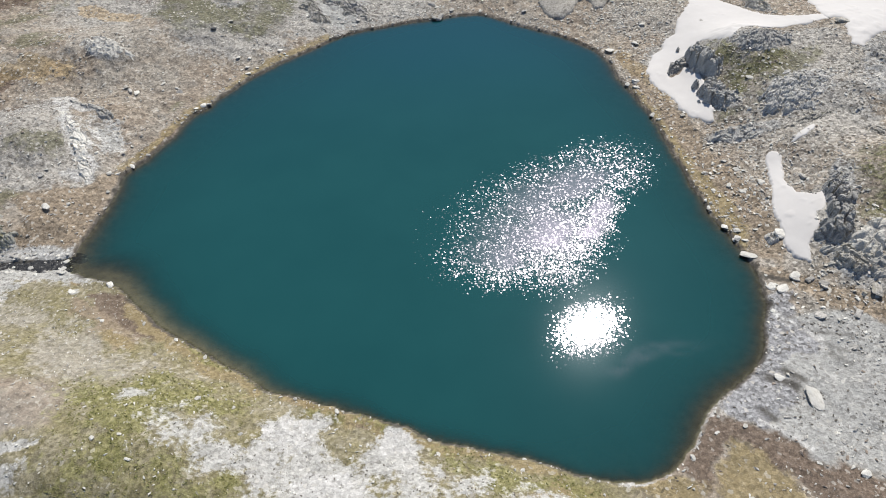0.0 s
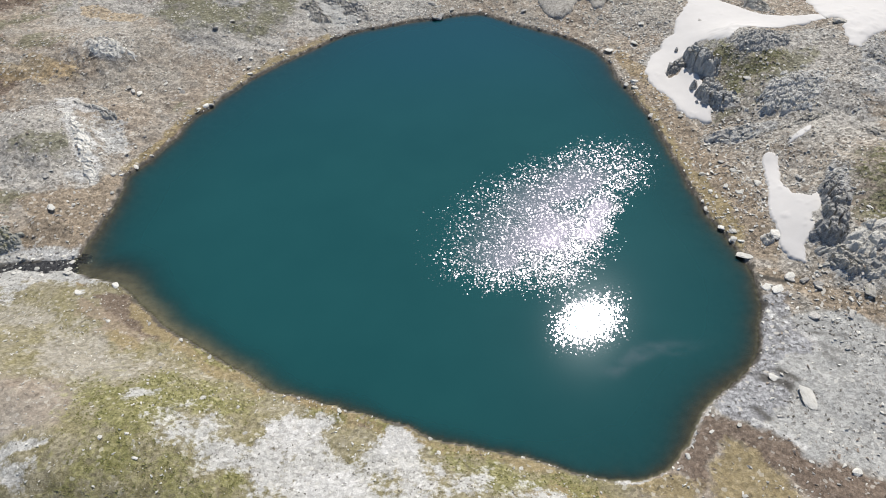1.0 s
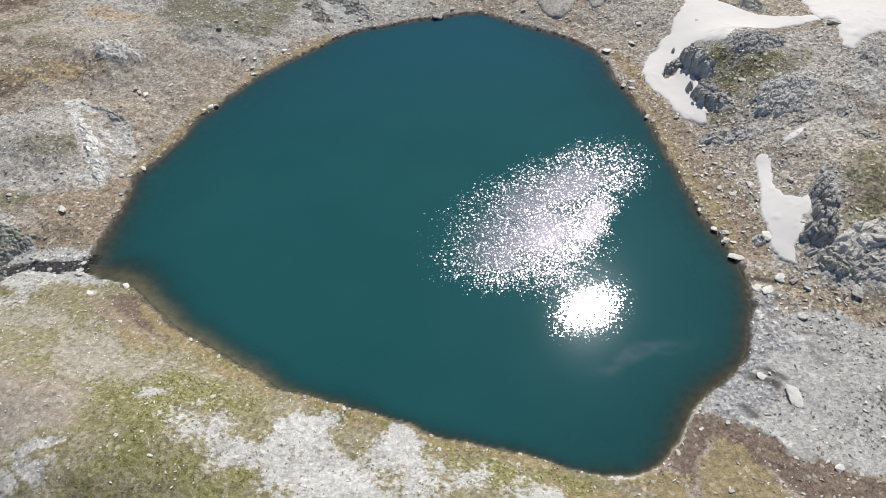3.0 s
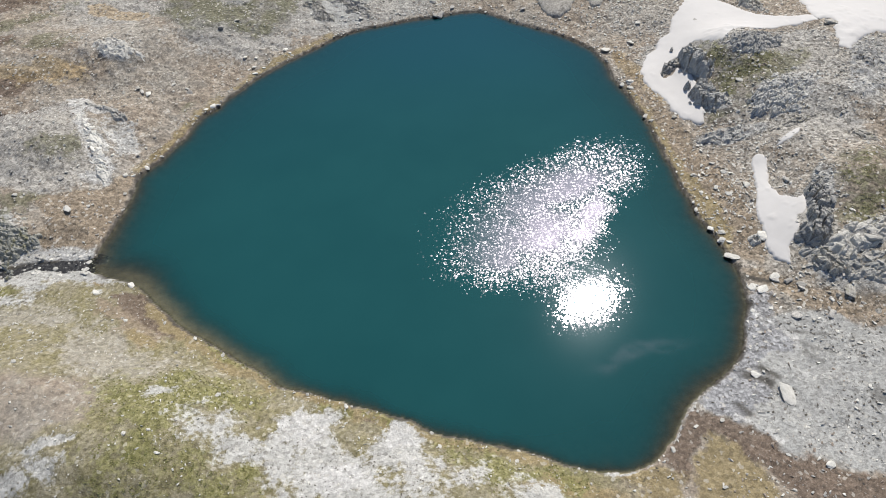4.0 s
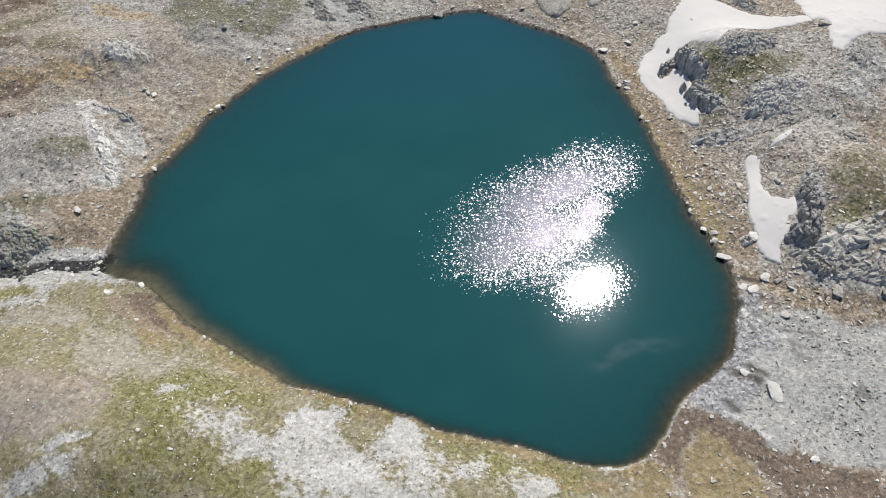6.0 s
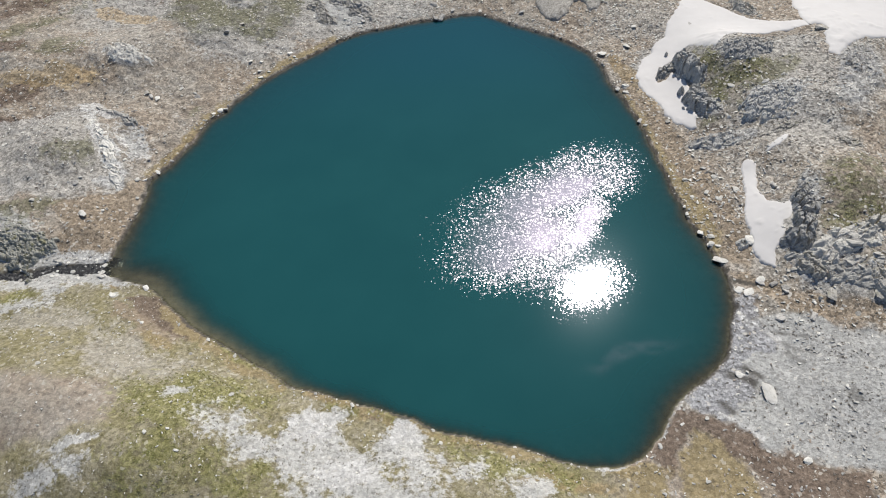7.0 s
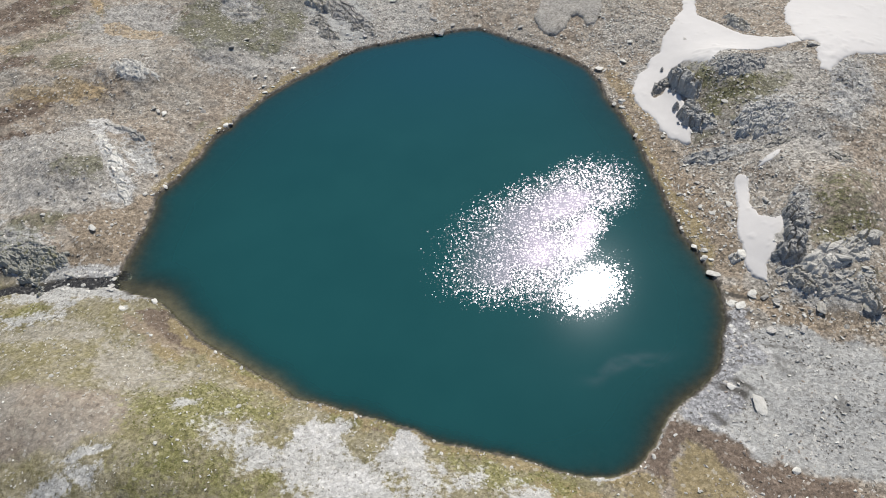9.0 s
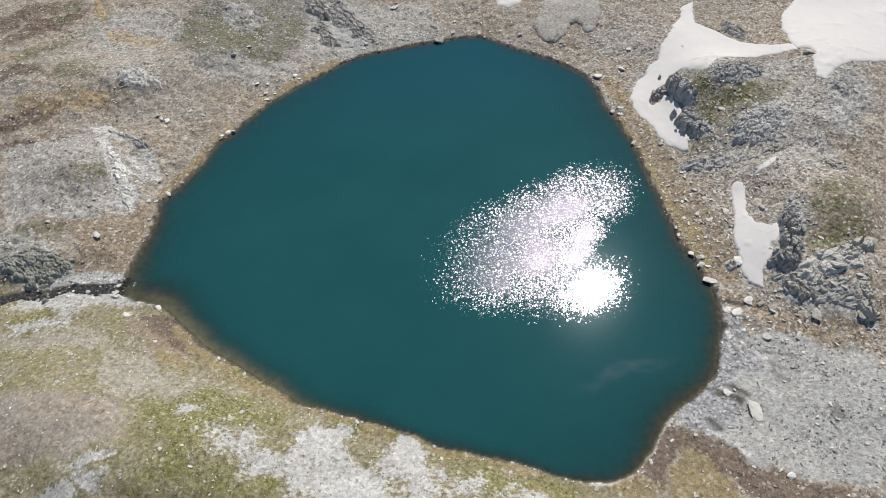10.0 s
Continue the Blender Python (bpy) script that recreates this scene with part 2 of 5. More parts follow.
ground_area("faint", (-65.2, 115.2), (-65.4, 123.3), (-58.9, 116), (-58.4, 126.3), (-54.1, 117.9), (-53.3, 111.7), (-56.3, 110.2), (-58.7, 110.1), (-62.7, 110.2))
ground_area("faint", (-73.9, 129), (-69.6, 129.9), (-67.5, 123.1), (-70.4, 122.4))
ground_area("faint", (-75.1, 109.9), (-70.2, 109.8), (-68.2, 107.2), (-71.1, 106.2), (-74.3, 107.4))
ground_area("grey", (-30.2, 142.1), (1.4, 142), (1.2, 128.6), (-6, 126.3), (-12.9, 124.8), (-17.4, 122), (-21.9, 120.8), (-25.4, 122.7), (-28.5, 127.2))
ground_area("grey", (57, 104.5), (69, 104.5), (70, 97), (68, 88), (66, 82), (60, 82), (57.5, 88), (60.5, 96))
ground_area("grey", (-77.4, 94.9), (-68.2, 96.2), (-63.1, 98.8), (-59.3, 96.7), (-53, 87.3), (-50.6, 81.8), (-50.8, 79.3), (-55.2, 78), (-61.3, 76.7), (-70.2, 76.7))
ground_area("moss", (-53.3, 129), (-50.7, 137.4), (-32.2, 135.3), (-28.9, 125.3), (-32.8, 119.4), (-39.6, 123.2), (-45.4, 119.9))
ground_area("moss", (-64.1, 85.5), (-61, 86.7), (-57.6, 88.6), (-56.3, 86.5), (-57.2, 83.3), (-60.2, 83.3))
ground_area("moss", (50, 102.2), (51.8, 99.5), (53.1, 95.7), (60.8, 97.2), (66.1, 99.8), (66.6, 96.1), (59.3, 91.8), (53.8, 89), (52.5, 86.9), (49.3, 85.3), (45.5, 86), (46.4, 88.5), (49.6, 88.6), (49.3, 92.4), (48.8, 96.3))
ground_area("moss", (54.5, 69.5), (60, 71.5), (64, 68), (65, 60), (58, 57), (54, 58.5), (53.6, 63.5))
ground_area("gloom", (-55, 128), (-52, 140), (-50, 155), (-24, 155), (-26, 138), (-27, 127), (-31, 119.5), (-39, 121), (-46, 119))
ground_area("slate", (29.2, 37.2), (33.1, 39.5), (35.6, 41.9), (37.7, 46.1), (39, 49.1), (40.3, 51.1), (42.9, 51.2), (41, 47.3), (42.8, 42.7), (37.2, 40.8), (37.8, 36.8), (32.5, 33.3), (29.4, 35.6))
ground_area("scree", (41, 47.3), (44.6, 48), (48, 47.1), (52, 44.9), (56.6, 43), (62, 32), (47.9, 25.8), (42.5, 26.9), (39.3, 28.1), (37, 29.3), (32.5, 33.1), (37.8, 36.8), (37.2, 40.8), (42.8, 42.7))
ground_area("dark", (27.7, 36), (29.6, 34.9), (32.5, 33.1), (34.4, 31.5), (37.1, 29), (40.2, 27.3), (42.3, 26.5), (46, 25.5), (44, 20.3), (34.5, 20.7), (35.1, 25.3), (33.1, 28), (30.8, 30.2), (29.7, 32.4), (27.5, 32.5), (26.4, 30.7), (25.5, 26.8), (23.9, 27.5), (22.5, 29.2), (24.4, 31.5), (26.4, 33.9))
ground_area("dark", (-43.5, 57.2), (-39.5, 57), (-35.8, 54.6), (-32.8, 51.6), (-31.6, 49.6), (-34.7, 49.2), (-37.8, 51), (-41.2, 52.6))
ground_area("russet", (36, 101), (39.5, 94), (41.5, 86), (42.5, 78), (44.5, 70), (45, 60), (43.5, 56), (40.3, 59), (38.5, 66), (37.3, 75), (36.6, 86), (35, 96))
ground_area("russet", (40.3, 55.5), (43.3, 55.6), (46.3, 52), (51.1, 49.5), (58.4, 47.1), (57.1, 44.2), (51.3, 46.4), (48.1, 47.3), (45.1, 48.6), (43.6, 52.1), (41.1, 53.5))
ground_area("russet", (-45.4, 57.1), (-41.5, 54.3), (-39.4, 51.9), (-36.3, 49.9), (-34.9, 48.4), (-37.2, 47.2), (-40, 49.7), (-42.8, 52.8), (-45.1, 54.2))
ground_area("russet", (-57.8, 66.3), (-57.1, 71.6), (-60.7, 74.9), (-54.1, 76.9), (-50.7, 79), (-47.4, 83.3), (-47.1, 80), (-47.3, 77), (-48.2, 70.3), (-48.3, 66.9), (-52, 65.3))
ground_area("olive", (28.6, 32.8), (30.1, 31.6), (31.8, 29.4), (33, 26.1), (33.4, 20.8), (24.4, 21.4), (26.3, 27.4), (27.3, 30.6))
ground_area("olive", (21.3, 27.1), (23.3, 27.7), (24.1, 21.5), (16.8, 22.9))
ground_area("olive", (-18.3, 120.8), (-21.8, 118.7), (-25.4, 115.1), (-27.9, 112.8), (-30.6, 110.1), (-29.5, 113.7), (-24.9, 116.8), (-21.8, 119.8))
ground_area("olive", (-41.3, 93.8), (-39.1, 97.6), (-35.8, 102.1), (-38.7, 100.9), (-40.8, 98.5), (-42.2, 95.4))
ground_area("olive", (34, 99.9), (36.5, 95.7), (37.5, 89.9), (38.2, 81.6), (39.2, 75.9), (41.1, 67.9), (42, 60.9), (39.8, 59.5), (39, 63.4), (38, 69.7), (37.5, 74), (37.2, 78.4), (36.7, 86.5), (36.5, 91.2), (35.3, 96.6))
ground_area("streak", (-69.1, 132), (-66.3, 133.8), (-62.5, 130.5), (-56.6, 130), (-55.9, 126.4), (-63.4, 127.7), (-68.1, 130.1))
ground_area("streak", (-70.6, 103.7), (-67, 106), (-65.5, 108.3), (-62.5, 107.9), (-60.8, 107), (-63.1, 105.5), (-65.9, 104.9))
ground_area("grass", (-38, 39.5), (-34.9, 40.4), (-29.6, 38.6), (-29.8, 35.7), (-28.4, 34.6), (-28.2, 33.1), (-26.2, 32.5), (-24.4, 31.8), (-24.2, 29.2), (-27, 27.5), (-32.1, 31.4), (-37.5, 35.2))
ground_area("grass", (-23.4, 29), (-21.4, 30.1), (-19.6, 29), (-18.2, 27.1), (-17.4, 25.1), (-22.9, 25.1))
ground_area("grass", (49.2, 103), (51.6, 101.1), (51.6, 98.4), (53, 97), (56.6, 96.5), (60, 97), (55.8, 92.2), (51.8, 89.8), (49.6, 87.6), (49, 92.9), (48.9, 97.7))
ground_area("grass", (59, 68.3), (62.2, 70.2), (63.2, 68.9), (59.6, 64.5), (57.4, 64.3), (56.6, 65.8), (57.8, 67.3))
ground_area("grass", (57.9, 63), (62.3, 63.6), (64.1, 60.7), (59.5, 58), (55.8, 58), (56, 60.3))
ground_area("grass", (-63.1, 58), (-57.8, 59.5), (-56.2, 57.7), (-56.5, 55.8), (-61.9, 55.5))
ground_area("bare", (-57, 42.5), (-49, 42.5), (-42, 41.8), (-38.5, 39.8), (-38.2, 35), (-42, 33.8), (-46, 32.5), (-52, 33), (-57, 37))
ground_area("wet", (35.1, 39.9), (36, 39.6), (38.2, 37.9), (37.7, 37.3), (36, 38.6), (35, 39))
ground_area("wet", (36.6, 40.2), (37.6, 40.2), (39.2, 38.6), (38.6, 38.3))
ground_area("wet", (32.6, 35.5), (33.4, 35.5), (34.3, 34.2), (33.8, 33.8))
ground_area("damp_shade", (43, 45.1), (45, 44.6), (46.7, 44), (46.5, 43.7), (44.8, 44.3), (42.8, 44.8))
ground_area("damp_shade", (43.2, 43.6), (44.8, 42.4), (47.1, 41.5), (46.7, 41.3), (44.5, 42.2), (43.1, 43.3))
ground_area("damp_shade", (43.5, 42.1), (44.2, 41.1), (45.3, 40.4), (44.8, 40.1), (43.7, 40.8), (43, 41.8))
ground_area("damp_shade", (48.1, 36.3), (49.3, 36.6), (49.4, 34.3), (48.2, 34.2))


def outline_depth(x, y, outline):
    """Metres inside an outline, minus outside."""
    p = np.array(outline)
    out = np.full(np.shape(x), -9.0)
    (x0, y0), (x1, y1) = p.min(0) - 3, p.max(0) + 3
    near = (x > x0) & (x < x1) & (y > y0) & (y < y1)
    u, v = x[near], y[near]
    inside, dist = np.zeros(u.shape, bool), np.full(u.shape, 9.0)
    for (ax, ay), (bx, by) in zip(p, np.roll(p, -1, 0)):
        t = np.clip(((u - ax) * (bx - ax) + (v - ay) * (by - ay)) / ((bx - ax) ** 2 + (by - ay) ** 2 + 1e-9), 0, 1)
        dist = np.minimum(dist, np.hypot(u - ax - t * (bx - ax), v - ay - t * (by - ay)))
        inside ^= ((ay > v) != (by > v)) & (u < (bx - ax) * (v - ay) / (by - ay + 1e-12) + ax)
    out[near] = np.where(inside, dist, -dist)
    return out


def area(x, y, kind, soft=0.5, wander=1.0):
    """How far a place lies in the outlined ground of a kind, 0..1, with ragged edges."""
    wx = wander * (0.9 * fbm(x / 2.6, y / 2.6, 3, 260) + 0.35 * fbm(x / 0.8, y / 0.8, 2, 262))
    wy = wander * (0.9 * fbm(x / 2.6, y / 2.6, 3, 264) + 0.35 * fbm(x / 0.8, y / 0.8, 2, 266))
    best = np.zeros(np.shape(x))
    for outline in AREAS.get(kind, ()):
        p = np.array(outline)
        q = np.roll(p, -1, 0)
        width = abs((p[:, 0] * q[:, 1] - q[:, 0] * p[:, 1]).sum()) / np.hypot(*(q - p).T).sum()
        fade, shift = min(soft, 0.75 * width), min(1.0, 0.7 * width)
        best = np.maximum(best, smooth(-fade - 0.1, fade - 0.1, outline_depth(x + shift * wx, y + shift * wy, outline)))
    return best


def patch(x, y, blobs, soft=0.22, wander=1.0, k=0):
    """How far a place lies in a set of ground patches, 0..1, with ragged edges."""
    wx = 2.6 * fbm(x / 7, y / 7, 3, 60 + k) + 1.2 * fbm(x / 1.8, y / 1.8, 3, 160 + k)
    wy = 2.6 * fbm(x / 7, y / 7, 3, 70 + k) + 1.2 * fbm(x / 1.8, y / 1.8, 3, 170 + k)
    best = np.zeros_like(x)
    for b in blobs:
        w = wander * min(1.0, b[3] / 3.5)
        best = np.maximum(best, blob(x + w * wx, y + w * wy, *b))
    return smooth(0.40 - soft, 0.40 + soft, best + 0.24 * wander * fbm(x / 2.4, y / 2.4, 4, 80 + k) * smooth(0.02, 0.2, best))


RIB = (-53.9, 87.3, 9.0, 1.7, -63)  # a narrow rib of pale rock
STREAM = [(-45.4, 62.6), (-48.5, 63.2), (-50.2, 63.0), (-53.8, 63.6), (-56.6, 63.7), (-58.7, 63.3), (-60.9, 62.8), (-63.3, 63.1), (-67.2, 62.2), (-74.0, 59.8), (-84.8, 56.7)]


def stream_distance(x, y):
    """Metres from the brook's middle line."""
    best = np.full(np.shape(x), 1e3)
    for (ax, ay), (bx, by) in zip(STREAM, STREAM[1:]):
        t = np.clip(((x - ax) * (bx - ax) + (y - ay) * (by - ay)) / ((bx - ax) ** 2 + (by - ay) ** 2), 0, 1)
        best = np.minimum(best, np.hypot(x - ax - t * (bx - ax), y - ay - t * (by - ay)))
    return best


def land(x, y):
    """The ground's height and its distance from the shore, rough as it lies."""
    x, y = np.asarray(x, float), np.asarray(y, float)
    d = shore_distance(x, y)
    rock = patch(x, y, ROCK, 0.2, 0.5, 5)
    z = relief(x, y, d)
    on = smooth(0.3, 4.0, d)
    z = z + 0.22 * on * smooth(0.05, 0.95, blob(x + 0.5 * vnoise(x / 1.5, y / 1.5, 37), y, *RIB))
    far = smooth(110, 400, np.hypot(x - CX, y - CY))
    z = z + on * (0.45 * fbm(x / 9, y / 9, 3, 1) + (0.16 + 0.16 * smooth(58, 70, y)) * fbm(x / 1.8, y / 1.8, 3, 9))
    z = z + on * smooth(60, 72, y) * smooth(30, 5, x) * (0.22 * ridged(x / 3.4 + 0.2 * y / 3.4, y / 4.2, 3, 24) + 0.07 * ridged(x / 1.2, y / 1.0, 2, 27))
    z = z + smooth(0.1, 1.5, d) * 0.05 * vnoise(x / 0.5, y / 0.5, 12)
    z = z + on * rock * (0.45 * ridged(x / 4.2 + 0.3 * y / 4.2, y / 3.0, 3, 20) + 0.18 * ridged(x / 1.1, y / 1.1, 2, 30))
    z = z + far * (60 * fbm(x / 420, y / 420, 4, 35) + 25)
    wet = stream_distance(x + 0.6 * vnoise(x / 2, y / 2, 33), y + 0.8 * fbm(x / 2.2, y / 2.2, 3, 34))
    out = smooth(0, 2.0, d)
    z = z * (1 - 0.9 * out * smooth(7.0, 1.2, wet)) + out * 0.10 * smooth(0.8, 1.8, wet) * smooth(7, 2, wet)
    mouth = 0.9 * np.exp(-np.maximum(d, 0) / 3.0)
    z = z + (-0.14 + 0.07 * vnoise(x / 0.7, y / 0.7, 36) - z) * smooth(0.95 + mouth, 0.45 + mouth, wet)
    bed = -np.minimum(0.04 + 0.17 * -d, 2.0 + 0.08 * -d) - 0.05 * vnoise(x / 0.8, y / 0.8, 14)
    return np.where(d > 0, z, np.maximum(bed, -6)), d


# ---- materials ----
class Nodes:
    """A node material under way."""

    def __init__(self, name):
        self.m = bpy.data.materials.new(name)
        self.m.use_nodes = True
        self.t = self.m.node_tree
        self.shader = self.t.nodes["Principled BSDF"]
        self.out = self.t.nodes["Material Output"]

    def add(self, kind, **values):
        n = self.t.nodes.new(kind)
        for key, v in values.items():
            n.inputs[key.replace("_", " ")].default_value = v
        return n

    def link(self, a, b):
        self.t.links.new(a, b)

    def place(self):
        return self.add("ShaderNodeNewGeometry").outputs["Position"]

    def noise(self, scale, detail=4.0, rough=0.6, at=None):
        n = self.add("ShaderNodeTexNoise", Scale=scale, Detail=detail, Roughness=rough)
        self.link(at if at else self.place(), n.inputs["Vector"])
        return n.outputs["Fac"]

    def ramp(self, value, stops):
        n = self.add("ShaderNodeValToRGB")
        while len(n.color_ramp.elements) < len(stops):
            n.color_ramp.elements.new(0.5)
        for e, (p, c) in zip(n.color_ramp.elements, stops):
            e.position, e.color = p, (*c, 1) if len(c) == 3 else c
        self.link(value, n.inputs[0])
        return n.outputs["Color"]

    def span(self, value, a, b, c=0.0, d=1.0):
        n = self.add("ShaderNodeMapRange")
        for i, v in enumerate((a, b, c, d)):
            n.inputs[i + 1].default_value = v
        self.link(value, n.inputs[0])
        return n.outputs[0]

    def maths(self, op, a, b=0.0):
        n = self.add("ShaderNodeMath")
        n.operation = op
        for i, v in enumerate((a, b)):
            if isinstance(v, (int, float)):
                n.inputs[i].default_value = v
            else:
                self.link(v, n.inputs[i])
        return n.outputs[0]

    def mix(self, fac, a, b, blend="MIX"):
        n = self.add("ShaderNodeMix")
        n.data_type, n.blend_type = "RGBA", blend
        for i, v in ((0, fac), (6, a), (7, b)):
            if isinstance(v, (int, float)):
                n.inputs[i].default_value = v
            elif isinstance(v, tuple):
                n.inputs[i].default_value = (*v, 1)
            else:
                self.link(v, n.inputs[i])
        return n.outputs[2]

    def attr(self, name):
        n = self.add("ShaderNodeAttribute")
        n.attribute_name = name
        return n.outputs["Fac"]

    def bump(self, height, strength, distance):
        n = self.add("ShaderNodeBump", Strength=strength, Distance=distance)
        self.link(height, n.inputs["Height"])
        return n.outputs["Normal"]

    def finish(self, colour, rough=0.9, normal=None, specular=0.3):
        for key, v in (("Base Color", colour), ("Roughness", rough)):
            if isinstance(v, (int, float)):
                self.shader.inputs[key].default_value = v
            elif isinstance(v, tuple):
                self.shader.inputs[key].default_value = (*v, 1)
            else:
                self.link(v, self.shader.inputs[key])
        self.shader.inputs["Specular IOR Level"].default_value = specular
        if normal:
            self.link(normal, self.shader.inputs["Normal"])
        return self.m


def ground_material():
    n = Nodes("alpine_ground")
    broad, mid, fine, speck = n.noise(0.12, 5), n.noise(0.8, 6, 0.65), n.noise(1.9, 8, 0.74), n.noise(6.0, 3, 0.7)
    pebble = n.add("ShaderNodeTexVoronoi", Scale=2.7, Randomness=1.0)
    grit = n.add("ShaderNodeTexVoronoi", Scale=5.2, Randomness=1.0)
    for v in (pebble, grit):
        n.link(n.place(), v.inputs["Vector"])
    grains = n.add("ShaderNodeSeparateColor")
    n.link(pebble.outputs["Color"], grains.inputs[0])
    grits = n.add("ShaderNodeSeparateColor")
    n.link(grit.outputs["Color"], grits.inputs[0])
    base = n.ramp(mid, [(0.32, (0.19, 0.153, 0.118)), (0.50, (0.318, 0.266, 0.208)), (0.68, (0.435, 0.383, 0.314))])
    base = n.mix(n.span(broad, 0.42, 0.62), base, n.ramp(fine, [(0.3, (0.205, 0.184, 0.153)), (0.7, (0.44, 0.403, 0.345))]))
    tint = n.noise(0.33, 5, 0.65)
    meadow = n.mix(n.span(tint, 0.42, 0.58), n.ramp(fine, [(0.32, (0.085, 0.077, 0.030)), (0.48, (0.215, 0.192, 0.094)), (0.70, (0.36, 0.325, 0.20))]),
                   n.ramp(fine, [(0.32, (0.115, 0.10, 0.056)), (0.48, (0.265, 0.238, 0.152)), (0.70, (0.41, 0.378, 0.285))]))
    drift = n.add("ShaderNodeMapping")
    drift.inputs["Rotation"].default_value, drift.inputs["Scale"].default_value = (0, 0, radians(25)), (1.3, 4.2, 2.0)
    n.link(n.place(), drift.inputs["Vector"])
    dash = n.noise(1.0, 4, 0.65, drift.outputs[0])
    layers = [
        ("meadow", meadow, 0.9, 0.9),
        ("dark", n.ramp(fine, [(0.33, (0.08, 0.057, 0.042)), (0.55, (0.185, 0.14, 0.107)), (0.75, (0.35, 0.29, 0.235))]), 0.92, 1.6),
        ("grey", n.ramp(fine, [(0.30, (0.18, 0.172, 0.157)), (0.48, (0.365, 0.352, 0.323)), (0.70, (0.50, 0.487, 0.453))]), 0.85, 1.8),
        ("scree", n.ramp(dash, [(0.26, (0.26, 0.259, 0.246)), (0.42, (0.365, 0.364, 0.346)), (0.66, (0.44, 0.439, 0.42))]), 0.95, 0.8),
        ("faint", n.ramp(fine, [(0.30, (0.25, 0.23, 0.195)), (0.50, (0.385, 0.358, 0.315)), (0.70, (0.47, 0.447, 0.405))]), 0.58, 1.8),
        ("ochre", n.ramp(mid, [(0.30, (0.20, 0.145, 0.07)), (0.52, (0.305, 0.226, 0.118)), (0.72, (0.42, 0.35, 0.235))]), 0.66, 2.5),
    ]
    layers += [
        ("slate", n.ramp(fine, [(0.30, (0.215, 0.218, 0.228)), (0.50, (0.305, 0.308, 0.318)), (0.72, (0.41, 0.412, 0.418))]), 0.85, 1.6),
        ("russet", n.ramp(fine, [(0.30, (0.165, 0.124, 0.080)), (0.50, (0.28, 0.222, 0.158)), (0.72, (0.40, 0.338, 0.258))]), 0.85, 1.2),
        ("olive", n.ramp(fine, [(0.30, (0.20, 0.155, 0.085)), (0.50, (0.285, 0.228, 0.122)), (0.72, (0.40, 0.335, 0.215))]), 0.92, 1.4),
        ("streak", n.ramp(fine, [(0.30, (0.27, 0.18, 0.085)), (0.50, (0.42, 0.31, 0.175)), (0.72, (0.52, 0.43, 0.28))]), 0.62, 1.8),
        ("gloom", n.ramp(fine, [(0.30, (0.095, 0.093, 0.078)), (0.50, (0.20, 0.196, 0.168)), (0.72, (0.35, 0.345, 0.31))]), 0.8, 1.6),
        ("grass", n.ramp(fine, [(0.34, (0.085, 0.088, 0.026)), (0.50, (0.215, 0.208, 0.078)), (0.68, (0.37, 0.345, 0.18))]), 0.78, 2.6),
        ("pale", n.ramp(fine, [(0.28, (0.29, 0.282, 0.255)), (0.45, (0.435, 0.43, 0.405)), (0.68, (0.57, 0.565, 0.545))]), 0.92, 2.8),
        ("white", n.ramp(fine, [(0.30, (0.37, 0.362, 0.34)), (0.50, (0.51, 0.503, 0.482)), (0.70, (0.61, 0.605, 0.585))]), 0.85, 1.8),
        ("moss", n.ramp(fine, [(0.30, (0.07, 0.07, 0.038)), (0.55, (0.17, 0.165, 0.10)), (0.74, (0.30, 0.285, 0.21))]), 0.75, 2.4),
        ("rock", n.ramp(mid, [(0.30, (0.19, 0.188, 0.18)), (0.50, (0.37, 0.365, 0.35)), (0.72, (0.50, 0.495, 0.47))]), 0.85, 0.7),
    ]
    for name, colour, most, ragged in layers:
        # patches break up along the grain of the ground
        stray = n.maths("ADD", n.maths("MULTIPLY", n.maths("SUBTRACT", fine, 0.5), ragged), n.maths("MULTIPLY", n.maths("SUBTRACT", mid, 0.5), ragged))
        share = n.attr(name)
        fray = n.maths("MULTIPLY", n.span(share, 0.0, 0.2), n.span(share, 1.0, 0.8))
        edge = n.maths("ADD", share, n.maths("MULTIPLY", stray, n.span(fray, 0, 1, 0.12, 1.0)))
        base = n.mix(n.span(edge, 0.25, 0.75, 0, most), base, colour)
    # gravel: stones and grit of every shade
    for value, low, high in ((grains.outputs[0], 0.58, 1.38), (grits.outputs[0], 0.68, 1.32)):
        tone = n.add("ShaderNodeCombineColor")
        for i in range(3):
            n.link(n.span(value, 0, 1, low, high), tone.inputs[i])
        base = n.mix(n.attr("gravel"), base, n.mix(1.0, base, tone.outputs[0], "MULTIPLY"))
    base = n.mix(n.maths("MULTIPLY", n.attr("gravel"), n.span(grains.outputs[1], 0.955, 0.96, 0, 0.85)), base, (0.60, 0.57, 0.51))
    base = n.mix(n.maths("MULTIPLY", n.attr("gravel"), n.span(grains.outputs[2], 0.945, 0.955, 0, 0.75)), base, (0.08, 0.068, 0.055))
    base = n.mix(n.span(speck, 0.62, 0.70, 0, 0.45), base, (0.56, 0.53, 0.48))
    base = n.mix(n.span(speck, 0.38, 0.30, 0, 0.5), base, (0.10, 0.085, 0.07))
    base = n.mix(n.maths("MULTIPLY", n.attr("bed"), 0.9), base, n.ramp(mid, [(0.3, (0.20, 0.188, 0.16)), (0.7, (0.32, 0.302, 0.262))]))
    damp_shade = n.attr("damp_shade")
